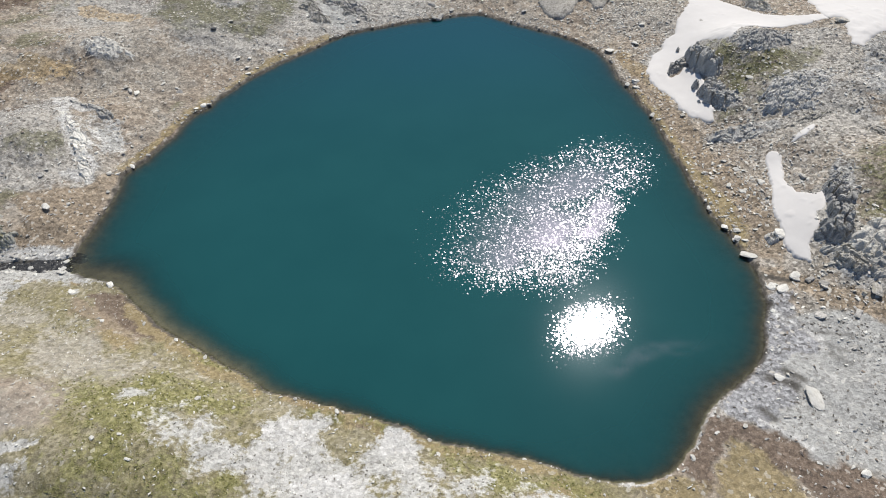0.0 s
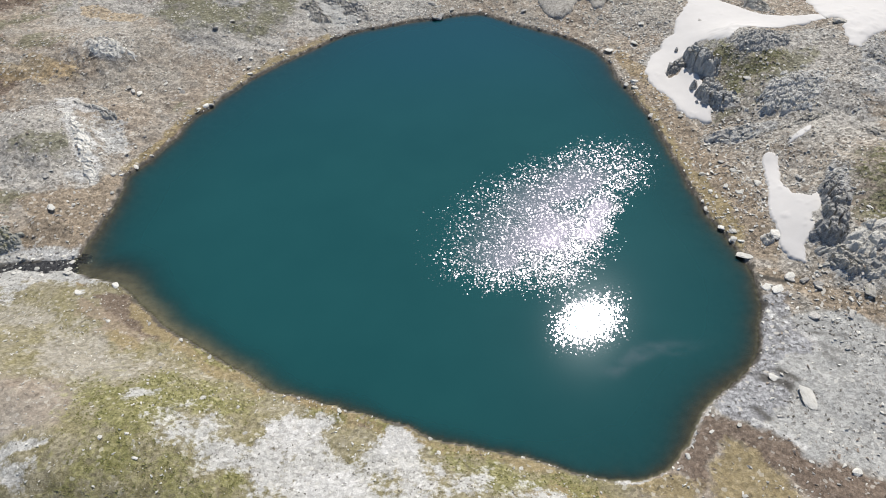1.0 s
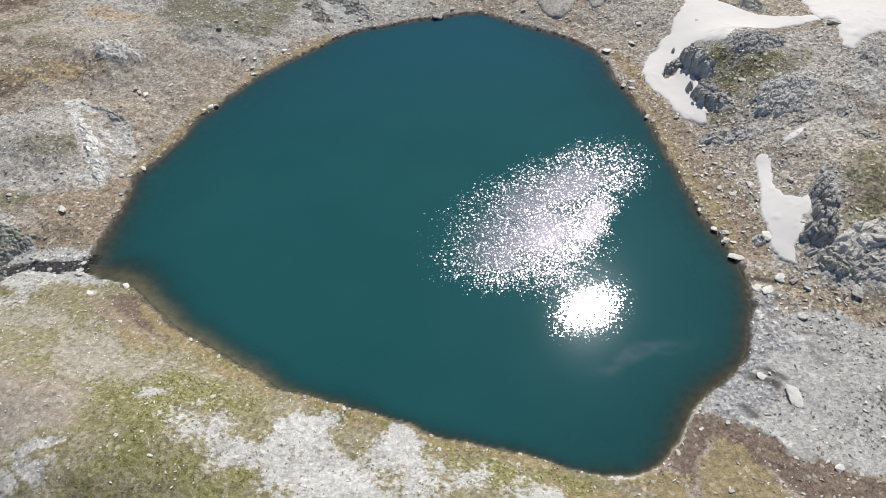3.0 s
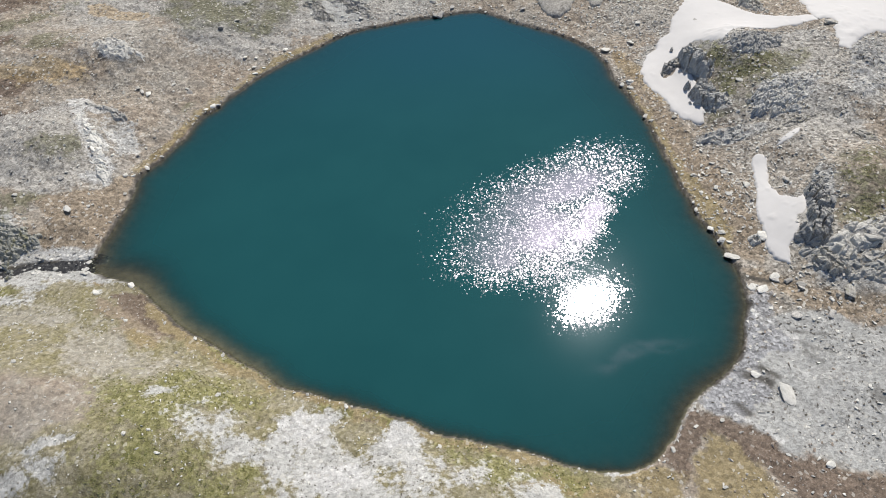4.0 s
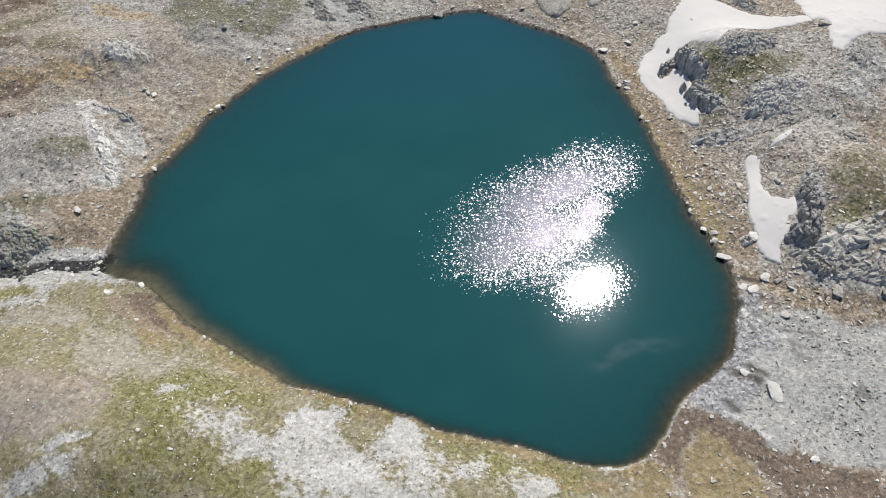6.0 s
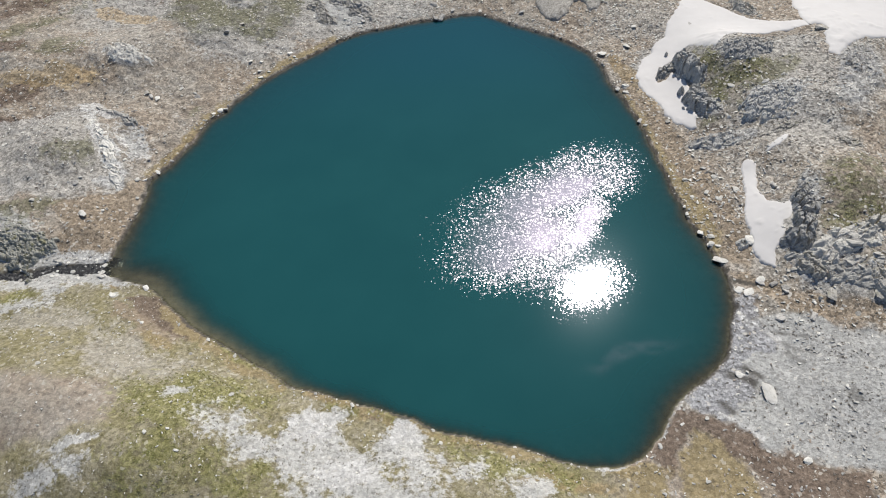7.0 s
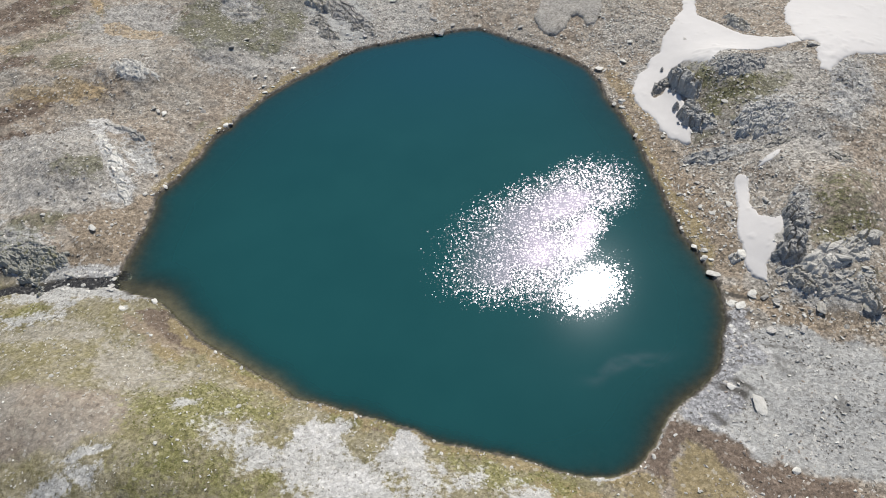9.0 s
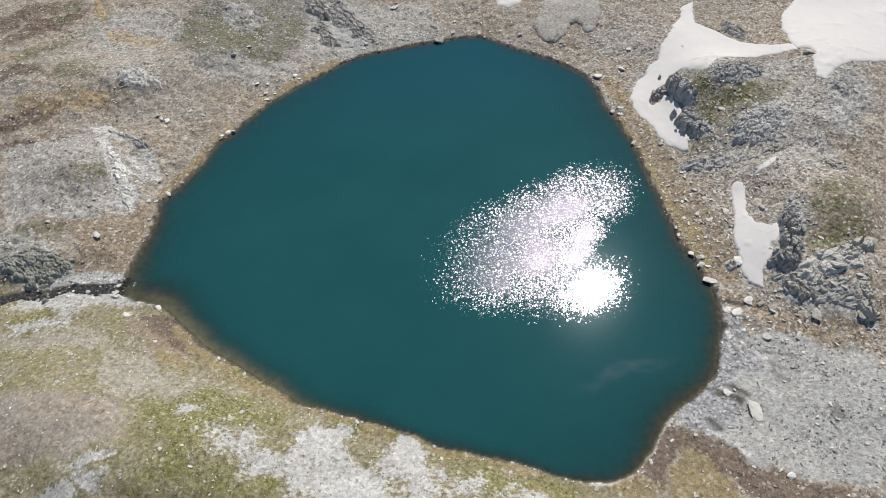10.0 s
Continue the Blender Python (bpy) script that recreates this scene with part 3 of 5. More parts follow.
    base = n.mix(n.maths("MULTIPLY", damp_shade, 0.93), base, n.ramp(mid, [(0.3, (0.032, 0.029, 0.024)), (0.7, (0.085, 0.076, 0.062))]))
    height = n.maths("ADD", n.maths("ADD", n.maths("MULTIPLY", fine, 0.28), n.maths("MULTIPLY", speck, 0.3)), n.maths("MULTIPLY", grains.outputs[0], 0.42))
    return n.finish(base, n.span(damp_shade, 0, 1, 0.92, 0.6), n.bump(height, 1.0, 0.27), 0.2)


def stone_material(name, low, mid_, high, lichen=0.0):
    n = Nodes(name)
    at = n.add("ShaderNodeTexCoord").outputs["Object"]
    grain, broad = n.noise(6.0, 6, 0.65, at), n.noise(1.2, 4, 0.6, at)
    colour = n.ramp(grain, [(0.28, low), (0.5, mid_), (0.74, high)])
    info = n.add("ShaderNodeObjectInfo").outputs["Random"]
    island = n.add("ShaderNodeNewGeometry").outputs["Random Per Island"]
    shade = n.span(n.maths("FRACT", n.maths("ADD", info, island)), 0, 1, 0.72, 1.16)
    tint = n.add("ShaderNodeCombineColor")
    for i in range(3):
        n.link(shade, tint.inputs[i])
    colour = n.mix(1.0, colour, tint.outputs[0], "MULTIPLY")
    if lichen:
        colour = n.mix(n.span(broad, 0.55, 0.68, 0, lichen), colour, (0.20, 0.19, 0.095))
    return n.finish(colour, 0.88, n.bump(grain, 1.0, 0.13), 0.25)


def snow_material():
    n = Nodes("old_snow")
    broad, fine = n.noise(0.5, 5), n.noise(3.5, 5, 0.65)
    colour = n.ramp(broad, [(0.35, (0.575, 0.556, 0.534)), (0.6, (0.595, 0.576, 0.554))])
    colour = n.mix(n.span(fine, 0.62, 0.74, 0, 0.16), colour, (0.52, 0.47, 0.41))
    return n.finish(colour, 0.7, n.bump(fine, 0.15, 0.05), 0.2)


def grass_material():
    n = Nodes("alpine_turf")
    island = n.add("ShaderNodeNewGeometry").outputs["Random Per Island"]
    colour = n.ramp(island, [(0.0, (0.10, 0.105, 0.035)), (0.5, (0.205, 0.195, 0.08)), (1.0, (0.32, 0.285, 0.145))])
    colour = n.mix(n.span(n.noise(0.5, 3), 0.45, 0.65, 0, 0.7), colour, (0.17, 0.185, 0.06))
    return n.finish(colour, 0.8, None, 0.2)


def water_material():
    """Milky teal meltwater: the bed shows through the shallows, wind roughens a patch of the surface."""
    n = Nodes("lake_water")
    shallow, ripple = n.attr("depth"), n.attr("ripple")
    body = n.add("ShaderNodeBsdfDiffuse")
    tone = n.noise(0.05, 3)
    teal = n.ramp(tone, [(0.35, (0.0100, 0.0665, 0.070)), (0.65, (0.0120, 0.0735, 0.0765))])
    # the sky's reflection on the far water is put into the body colour
    n.link(n.mix(n.attr("sky_tint"), teal, (0.0100, 0.066, 0.082)), body.inputs["Color"])
    clear = n.add("ShaderNodeBsdfTransparent")
    clear.inputs["Color"].default_value = (0.76, 0.78, 0.70, 1)
    mixed = n.add("ShaderNodeMixShader")
    n.link(shallow, mixed.inputs[0])
    n.link(clear.outputs[0], mixed.inputs[1])
    n.link(body.outputs[0], mixed.inputs[2])
    # wavelets: each small facet leans by chance, further where the wind is on the water
    gust = n.noise(0.9, 3, 0.6)
    wind = n.maths("ADD", ripple, n.maths("MULTIPLY", n.maths("SUBTRACT", gust, 0.5), n.span(ripple, 0.02, 0.3, 0.0, 0.9)))
    at = n.add("ShaderNodeVectorMath")
    at.operation = "MULTIPLY"
    n.link(n.place(), at.inputs[0])
    at.inputs[1].default_value = (1.0, 0.85, 0.0)
    lobes = []
    for scale, reach in ((5.0, 0.44), (8.2, 0.6)):
        cell = n.add("ShaderNodeTexVoronoi", Scale=scale)
        cell.voronoi_dimensions = "2D"
        n.link(at.outputs[0], cell.inputs["Vector"])
        chance = n.add("ShaderNodeTexWhiteNoise")
        n.link(cell.outputs["Position"], chance.inputs["Vector"])
        a, b = n.add("ShaderNodeSeparateColor"), n.add("ShaderNodeSeparateColor")
        n.link(cell.outputs["Color"], a.inputs[0])
        n.link(chance.outputs["Color"], b.inputs[0])
        # a cell is awake when the wind passes its own threshold; it is a round dimple in calmer water
        awake = n.maths("GREATER_THAN", n.span(wind, 0.06, 0.72), a.outputs[2])
        awake = n.maths("MULTIPLY", awake, n.maths("LESS_THAN", cell.outputs["Distance"], n.span(ripple, 0.1, 0.9, reach, 0.9)))
        slope = n.add("ShaderNodeCombineXYZ")
        for k, (p, q, calm, windy) in enumerate(((a.outputs[0], b.outputs[0], 0.030, 0.15), (a.outputs[1], b.outputs[1], 0.011, 0.14))):
            n.link(n.maths("MULTIPLY", n.maths("SUBTRACT", n.maths("ADD", p, q), 1.0), n.span(awake, 0, 1, calm, windy)), slope.inputs[k])
        slope.inputs[2].default_value = 1.0
        facet = n.add("ShaderNodeVectorMath")
        facet.operation = "NORMALIZE"
        n.link(slope.outputs[0], facet.inputs[0])
        gloss = n.add("ShaderNodeBsdfGlossy")
        gloss.distribution = "BECKMANN"
        gloss.inputs["Color"].default_value = (0.93, 0.86, 1.0, 1)
        n.link(n.span(awake, 0, 1, 0.080, 0.198), gloss.inputs["Roughness"])
        n.link(facet.outputs[0], gloss.inputs["Normal"])
        lobes.append(gloss)
    glints = n.add("ShaderNodeMixShader")
    glints.inputs[0].default_value = 0.45
    n.link(lobes[0].outputs[0], glints.inputs[1])
    n.link(lobes[1].outputs[0], glints.inputs[2])
    # a faint wide gloss lobe stands in for lens bloom round the sun's image
    bloom = n.add("ShaderNodeBsdfGlossy", Roughness=0.165)
    bloom.distribution = "BECKMANN"
    mirror = n.add("ShaderNodeMixShader")
    bloom.inputs["Color"].default_value = (0.82, 0.90, 1.0, 1)
    mirror.inputs[0].default_value = 0.016
    n.link(glints.outputs[0], mirror.inputs[1])
    n.link(bloom.outputs[0], mirror.inputs[2])
    # ripples too fine to tell apart spread the light evenly
    haze = n.add("ShaderNodeBsdfGlossy", Roughness=0.27)
    haze.distribution = "BECKMANN"
    haze.inputs["Color"].default_value = (0.88, 0.75, 1.0, 1)
    shine = n.add("ShaderNodeMixShader")
    n.link(n.maths("ADD", n.span(n.attr("haze"), 0, 1, 0.005, 0.58), n.maths("MULTIPLY", n.attr("sheen"), 0.06)), shine.inputs[0])
    n.link(mirror.outputs[0], shine.inputs[1])
    n.link(haze.outputs[0], shine.inputs[2])
    fresnel = n.add("ShaderNodeFresnel", IOR=1.33)
    top = n.add("ShaderNodeMixShader")
    n.link(fresnel.outputs[0], top.inputs[0])
    n.link(mixed.outputs[0], top.inputs[1])
    n.link(shine.outputs[0], top.inputs[2])
    n.link(top.outputs[0], n.out.inputs["Surface"])
    return n.m


def brook_material():
    n = Nodes("brook_water")
    foam = n.noise(2.2, 5, 0.7)
    colour = n.ramp(foam, [(0.36, (0.018, 0.018, 0.016)), (0.54, (0.05, 0.046, 0.04)), (0.64, (0.17, 0.165, 0.15)), (0.74, (0.45, 0.45, 0.43))])
    return n.finish(colour, 0.18, n.bump(foam, 0.4, 0.1), 0.5)


GROUND, SNOW, TURF, WATER, BROOK = ground_material(), snow_material(), grass_material(), water_material(), brook_material()
STONE = stone_material("grey_stone", (0.22, 0.21, 0.19), (0.46, 0.44, 0.405), (0.63, 0.608, 0.565))
PALE_STONE = stone_material("pale_stone", (0.38, 0.36, 0.32), (0.58, 0.56, 0.51), (0.70, 0.68, 0.63))
WHITE_STONE = stone_material("white_stone", (0.52, 0.50, 0.44), (0.70, 0.68, 0.62), (0.78, 0.76, 0.71))
CRAG = stone_material("crag_rock", (0.16, 0.15, 0.128), (0.47, 0.445, 0.395), (0.68, 0.655, 0.60), 0.40)
DARK_STONE = stone_material("dark_stone", (0.07, 0.062, 0.052), (0.15, 0.135, 0.115), (0.26, 0.24, 0.21))
# its darkest tones paint in the shade of steep crag faces and pits
DARK_CRAG = stone_material("shade_dark_rock", (0.06, 0.058, 0.053), (0.39, 0.381, 0.357), (0.68, 0.67, 0.64), 0.25)
MOSSY_CRAG = stone_material("mossy_rock", (0.19, 0.187, 0.16), (0.42, 0.415, 0.36), (0.64, 0.63, 0.58), 0.8)
BLUE_CRAG = stone_material("blue_grey_rock", (0.11, 0.106, 0.097), (0.50, 0.486, 0.454), (0.73, 0.715, 0.68), 0.3)
BROWN_STONE = stone_material("brown_stone", (0.16, 0.125, 0.10), (0.33, 0.275, 0.225), (0.48, 0.42, 0.36))


# ---- helpers for meshes ----
def mesh_object(name, verts, faces, material, shade_smooth=False):
    me = bpy.data.meshes.new(name)
    verts, faces = np.asarray(verts, np.float32), np.asarray(faces, np.int32)
    me.vertices.add(len(verts))
    me.vertices.foreach_set("co", verts.ravel())
    k = faces.shape[1]
    me.loops.add(faces.size)
    me.loops.foreach_set("vertex_index", faces.ravel())
    me.polygons.add(len(faces))
    me.polygons.foreach_set("loop_start", np.arange(0, faces.size, k, dtype=np.int32))
    me.polygons.foreach_set("loop_total", np.full(len(faces), k, np.int32))
    me.polygons.foreach_set("use_smooth", np.full(len(faces), shade_smooth))
    me.update(calc_edges=True)
    me.materials.append(material)
    return new(name, me)


def put_attribute(ob, name, values):
    a = ob.data.attributes.new(name, "FLOAT", "POINT")
    a.data.foreach_set("value", np.asarray(values, np.float32).ravel())


def grid_faces(rows, cols):
    i = np.arange((rows - 1) * (cols - 1))
    a = i // (cols - 1) * cols + i % (cols - 1)
    return np.stack([a, a + 1, a + cols + 1, a + cols], 1)


# ---- the ground, one sheet to the horizon ----


def spread(a, b, count, outer):
    inner = np.linspace(a, b, count)
    step = inner[1] - inner[0]
    grow = np.cumsum(step * 1.22 ** np.arange(1, 48))
    grow = grow[grow < outer]
    return np.concatenate([a - grow[::-1], inner, b + grow])


xs, ys = spread(-90, 92, 620, 3500), spread(16, 150, 460, 3500)
gx, gy = np.meshgrid(xs, ys)
gz, gd = land(gx, gy)
ground = mesh_object("ground", np.stack([gx.ravel(), gy.ravel(), gz.ravel()], 1), grid_faces(len(ys), len(xs)), GROUND, True)
bearing = np.arctan2(gy - CY, gx - CX)
EDGE = {"scree": 1.3, "olive": 0.9, "grass": 2.2, "pale": 1.2, "moss": 1.2, "gloom": 2.5, "russet": 1.0, "grey": 1.4, "faint": 1.0}  # how softly each kind of ground ends
southeast = smooth(-1.28, -1.18, bearing) * smooth(-0.84, -0.92, bearing)
for key, blobs, soft, wander, k in (("grass", GRASS, 0.40, 1.1, 0), ("pale", PALE, 0.36, 0.9, 1), ("grey", GREY, 0.40, 1.0, 2),
                                    ("scree", SCREE, 0.25, 0.8, 8), ("olive", OLIVE, 0.35, 1.0, 13), ("slate", [], 0.34, 0.8, 14), ("russet", [], 0.3, 1.0, 15), ("white", [], 0.3, 1.0, 16), ("gloom", [], 0.3, 1.0, 17), ("faint", FAINT, 0.55, 1.2, 9), ("moss", MOSS, 0.32, 1.2, 10), ("streak", STREAK, 0.38, 1.2, 11), ("ochre", OCHRE, 0.34, 1.1, 3), ("dark", DARK, 0.32, 1.1, 4), ("rock", ROCK, 0.2, 0.5, 5)):
    value = np.maximum(patch(gx, gy, blobs, soft, wander, k), area(gx, gy, key, EDGE.get(key, 0.6), 1.3 if key in ("grass", "scree") else 1.0)) * smooth(-0.2, 0.6, gd)
    if key in ("grass", "moss"):
        value = value * (1 - 0.3 * smooth(40, 50, gx) * smooth(85, 78, gy)) * np.clip(0.75 + 1.0 * fbm(gx / 2.6, gy / 2.6, 3, 94), 0.15, 1)
    if key == "pale":
        value = value * np.clip(0.85 + 0.7 * fbm(gx / 3.2, gy / 3.2, 3, 99), 0.3, 1)
        strand = stream_distance(gx, gy) + 0.9 * fbm(gx / 1.7, gy / 1.7, 3, 95)
        value = np.maximum(value, smooth(3.6, 2.0, strand) * smooth(0.3, 0.8, strand) * (gd > 0.3) * smooth(-66, -60, gx))
        value = np.maximum(value, 0.6 * southeast * smooth(0.02, 0.10, gd) * smooth(0.25, 0.10, gd + 0.6 * fbm(gx / 1.4, gy / 1.4, 3, 96)))
    if key == "olive":
        # a mustard strip of turf along the water on the meadow's side
        strip = smooth(0.25, 0.5, gd) * smooth(2.6, 1.2, gd + 1.2 * fbm(gx / 2.2, gy / 2.2, 3, 97)) * smooth(0.0, 0.3, fbm(gx / 6, gy / 6, 2, 98) + 0.4)
        value = np.maximum(value, 0.9 * strip * smooth(-2.75, -2.6, bearing) * smooth(-1.2, -1.35, bearing))
        value = np.maximum(value, 0.75 * strip * smooth(1.85, 1.95, bearing) * smooth(3.08, 2.95, bearing))
    put_attribute(ground, key, value)
scree_ground = np.maximum(patch(gx, gy, SCREE, 0.25, 0.8, 8), area(gx, gy, "scree", 0.7))
meadow = smooth(28, 10, gx) * smooth(62, 52, gy + 0.12 * gx)
put_attribute(ground, "meadow", meadow * (1 - 0.8 * area(gx, gy, "bare", 1.8)))
put_attribute(ground, "gravel", np.clip(1 - 0.45 * meadow - 0.5 * scree_ground - 0.45 * np.maximum(area(gx, gy, "olive", 0.9), area(gx, gy, "dark", 0.9)), 0, 1) * (0.75 + 0.25 * smooth(20, 45, gx)) * (1 - 0.7 * smooth(-0.1, -0.5, gd)))
put_attribute(ground, "bed", smooth(0.05, -0.35, gd))
ragged = gd + 0.35 * fbm(gx / 1.1, gy / 1.1, 3, 90)
sandy = np.clip(1.5 * blob(gx, gy, -30, 49, 16, 7, -38), 0, 1)
# dark strip at the water's edge: wet ground plus the bank step's painted shade
rim = smooth(0.45, 0.15, ragged) * smooth(-0.35, -0.05, gd) * (1 - 0.9 * southeast)
damp_shade = np.maximum(np.maximum(rim, (0.97 - 0.75 * sandy * smooth(-4, -1.5, gd)) * smooth(-0.05, -0.4, gd)), smooth(1.0, 0.5, stream_distance(gx, gy)) * (gd > 0))
put_attribute(ground, "damp_shade", np.maximum.reduce([damp_shade, patch(gx, gy, DAMP, 0.14, 0.5, 7), 0.5 * area(gx, gy, "damp_shade", 0.2, 0.3), 0.9 * area(gx, gy, "wet", 0.25, 0.4)]))
tagged(ground, "stony alpine ground with gravel, thin turf and bare soil round the lake", "ground", kind="structure")


# ---- the lake ----
# where the wind ruffles the lake: x, y, radii, turn
WINDY = [
    (10.0, 64.9, 10.0, 6.8, -10), (21.3, 75.4, 12.2, 6.3, 33), (15.1, 65.9, 10.2, 7.6, 77), (13.4, 72.0, 12.4, 6.1, 30),
    (21.9, 66.3, 8.0, 3.0, 59), (6.5, 60.5, 7.5, 4.6, -12), (24.6, 43.4, 6.2, 1.3, 13),
]


def build_lake():
    rings, spokes = 110, 1080
    f = 1 - (1 - np.linspace(0, 1, rings)) ** 2.2
    ang = np.linspace(-np.pi, np.pi, spokes + 1)[:-1]
    r = f[:, None] * (shore_radius(ang)[None] + 0.6)
    x, y = CX + r * np.cos(ang), CY + r * np.sin(ang)
    faces = grid_faces(rings, spokes)
    i = np.arange(rings - 1) * spokes
    seam = np.stack([i + spokes - 1, i, i + spokes, i + 2 * spokes - 1], 1)
    ob = mesh_object("lake_water", np.stack([x.ravel(), y.ravel(), 0 * x.ravel()], 1), np.concatenate([faces, seam])[:, ::-1], WATER, True)
    inside = -shore_distance(x, y)
    shelf = 0.75 + 0.45 * fbm(x / 5, y / 5, 3, 50) + 1.7 * blob(x, y, -33, 53, 17, 8, -38) + 1.3 * blob(x, y, 28, 36, 9, 8, 0) + 0.9 * blob(x, y, -45, 74, 8, 13, 0) + 0.8 * blob(x, y, 37, 52, 8, 14, 0) + 2.6 * blob(x, y, -44, 62, 7, 5, 0)
    wide = np.clip(blob(x, y, -44, 72, 14, 22, -20) + blob(x, y, -30, 104, 22, 14, 38) + 0.8 * blob(x, y, 34, 96, 9, 30, 20) + blob(x, y, 38, 60, 9, 22, 0) + 1.3 * blob(x, y, 28, 36, 15, 12, 40) + 0.3, 0, 1)
    reach = np.clip(inside, 0, 50)
    put_attribute(ob, "depth", 1 - (0.74 + 0.20 * np.clip(1.3 * blob(x, y, -30, 50, 18, 8, -38), 0, 1)) * np.exp(-(reach / shelf) ** 1.35) - 0.24 * wide * np.exp(-reach / 4.5) - 0.14 * wide * np.exp(-reach / 12))
    # bluer body colour towards the far shore, for the reflected sky
    put_attribute(ob, "sky_tint", smooth(78, 128, y + 5 * fbm(x / 14, y / 14, 2, 54)))
    wx, wy = x + 1.6 * fbm(x / 6, y / 6, 3, 51), y + 1.6 * fbm(x / 6, y / 6, 3, 52)
    windy = np.maximum.reduce([blob(wx, wy, *b) for b in WINDY[:6]])
    put_attribute(ob, "ripple", smooth(0.03, 0.80, windy))
    put_attribute(ob, "haze", smooth(0.50, 1.05, windy + 0.25 * fbm(x / 3, y / 3, 3, 55)))
    put_attribute(ob, "sheen", smooth(0.05, 0.9, blob(wx, wy, *WINDY[6])) * np.clip(0.5 + 0.8 * fbm(x / 2.5, y / 0.8, 3, 53), 0, 1))
    return tagged(ob, "teal glacial lake water with a wind-rippled sparkling patch", "water", kind="structure")


lake_water = build_lake()


# ---- snow ----
# the snow patches' plans
SNOW_A = [
    (59.2, 132.8), (55.8, 130.4), (55.2, 127.0), (52.4, 123.4), (49.9, 119.1), (48.0, 116.4), (46.6, 112.5), (44.6, 111.6), (43.3, 108.8), (41.1, 107.1),
    (39.6, 104.3), (38.7, 101.8), (38.9, 99.4), (39.2, 96.6), (40.3, 95.0), (41.0, 93.1), (41.2, 90.6), (42.1, 87.8), (44.0, 86.1), (44.8, 86.2),
    (45.4, 88.2), (45.2, 90.0), (44.8, 91.5), (46.1, 94.0), (46.1, 97.8), (44.7, 100.8), (43.3, 99.3), (42.0, 99.1), (41.7, 100.7), (43.3, 103.2),
    (45.8, 104.2), (46.6, 106.0), (49.1, 107.0), (50.5, 103.1), (51.7, 101.7), (54.7, 104.6), (59.0, 106.0), (66.3, 106.1), (70.6, 106.6), (70.4, 108.6),
    (67.5, 109.4), (65.2, 110.7), (62.9, 112.7), (61.4, 115.6), (59.6, 120.6), (57.1, 124.3), (57.9, 128.7),
]
SNOW_B = [
    (84.2, 134.9), (80.4, 129.4), (74.2, 122.2), (72.0, 116.1), (71.3, 112.5), (70.4, 109.0), (70.6, 106.9), (73.0, 106.8), (73.0, 104.4), (71.7, 103.0),
    (71.1, 100.4), (70.3, 97.5), (71.4, 96.3), (74.1, 99.0), (76.3, 100.7), (78.5, 101.9), (86.5, 103.2), (98.8, 104.2), (114.0, 131.6),
]
SNOW_C = [
    (49.1, 75.6), (49.9, 76.2), (50.5, 75.8), (50.6, 74.6), (50.1, 73.1), (49.4, 71.0), (48.9, 69.5), (49.2, 68.1), (49.4, 66.6), (50.0, 65.9),
    (50.9, 65.2), (51.8, 65.4), (52.0, 64.3), (51.6, 63.4), (50.7, 62.4), (49.8, 62.0), (49.4, 61.2), (49.2, 59.9), (48.7, 59.2), (47.9, 58.6),
    (47.3, 57.9), (47.1, 56.5), (46.6, 55.2), (45.5, 56.6), (44.9, 58.2), (45.5, 59.5), (45.8, 62.4), (45.8, 64.2), (46.9, 67.4), (47.6, 69.2),
    (47.8, 71.1), (48.6, 73.7),
]
SNOW_D = [
    (52.6, 76.6), (53.9, 77.7), (56.6, 79.2), (56.5, 78.7), (54.8, 77.3), (53.3, 76.7),
]
SNOW_E = [
    (16.3, 140.7), (16.9, 137.8), (18.7, 136.5), (21.5, 137.8), (22.4, 140.4), (16.8, 142.9),
]
TONGUE = [
    (23.7, 128.9), (24.4, 126.3), (25.4, 123.7), (27.2, 123.0), (29.6, 124.7), (31.3, 128.1), (33.0, 128.7), (33.9, 127.3),
    (34.3, 124.8), (36.0, 125.4), (38.3, 130.3), (39.0, 139.6), (29.4, 141.3), (25.6, 133.1),
]


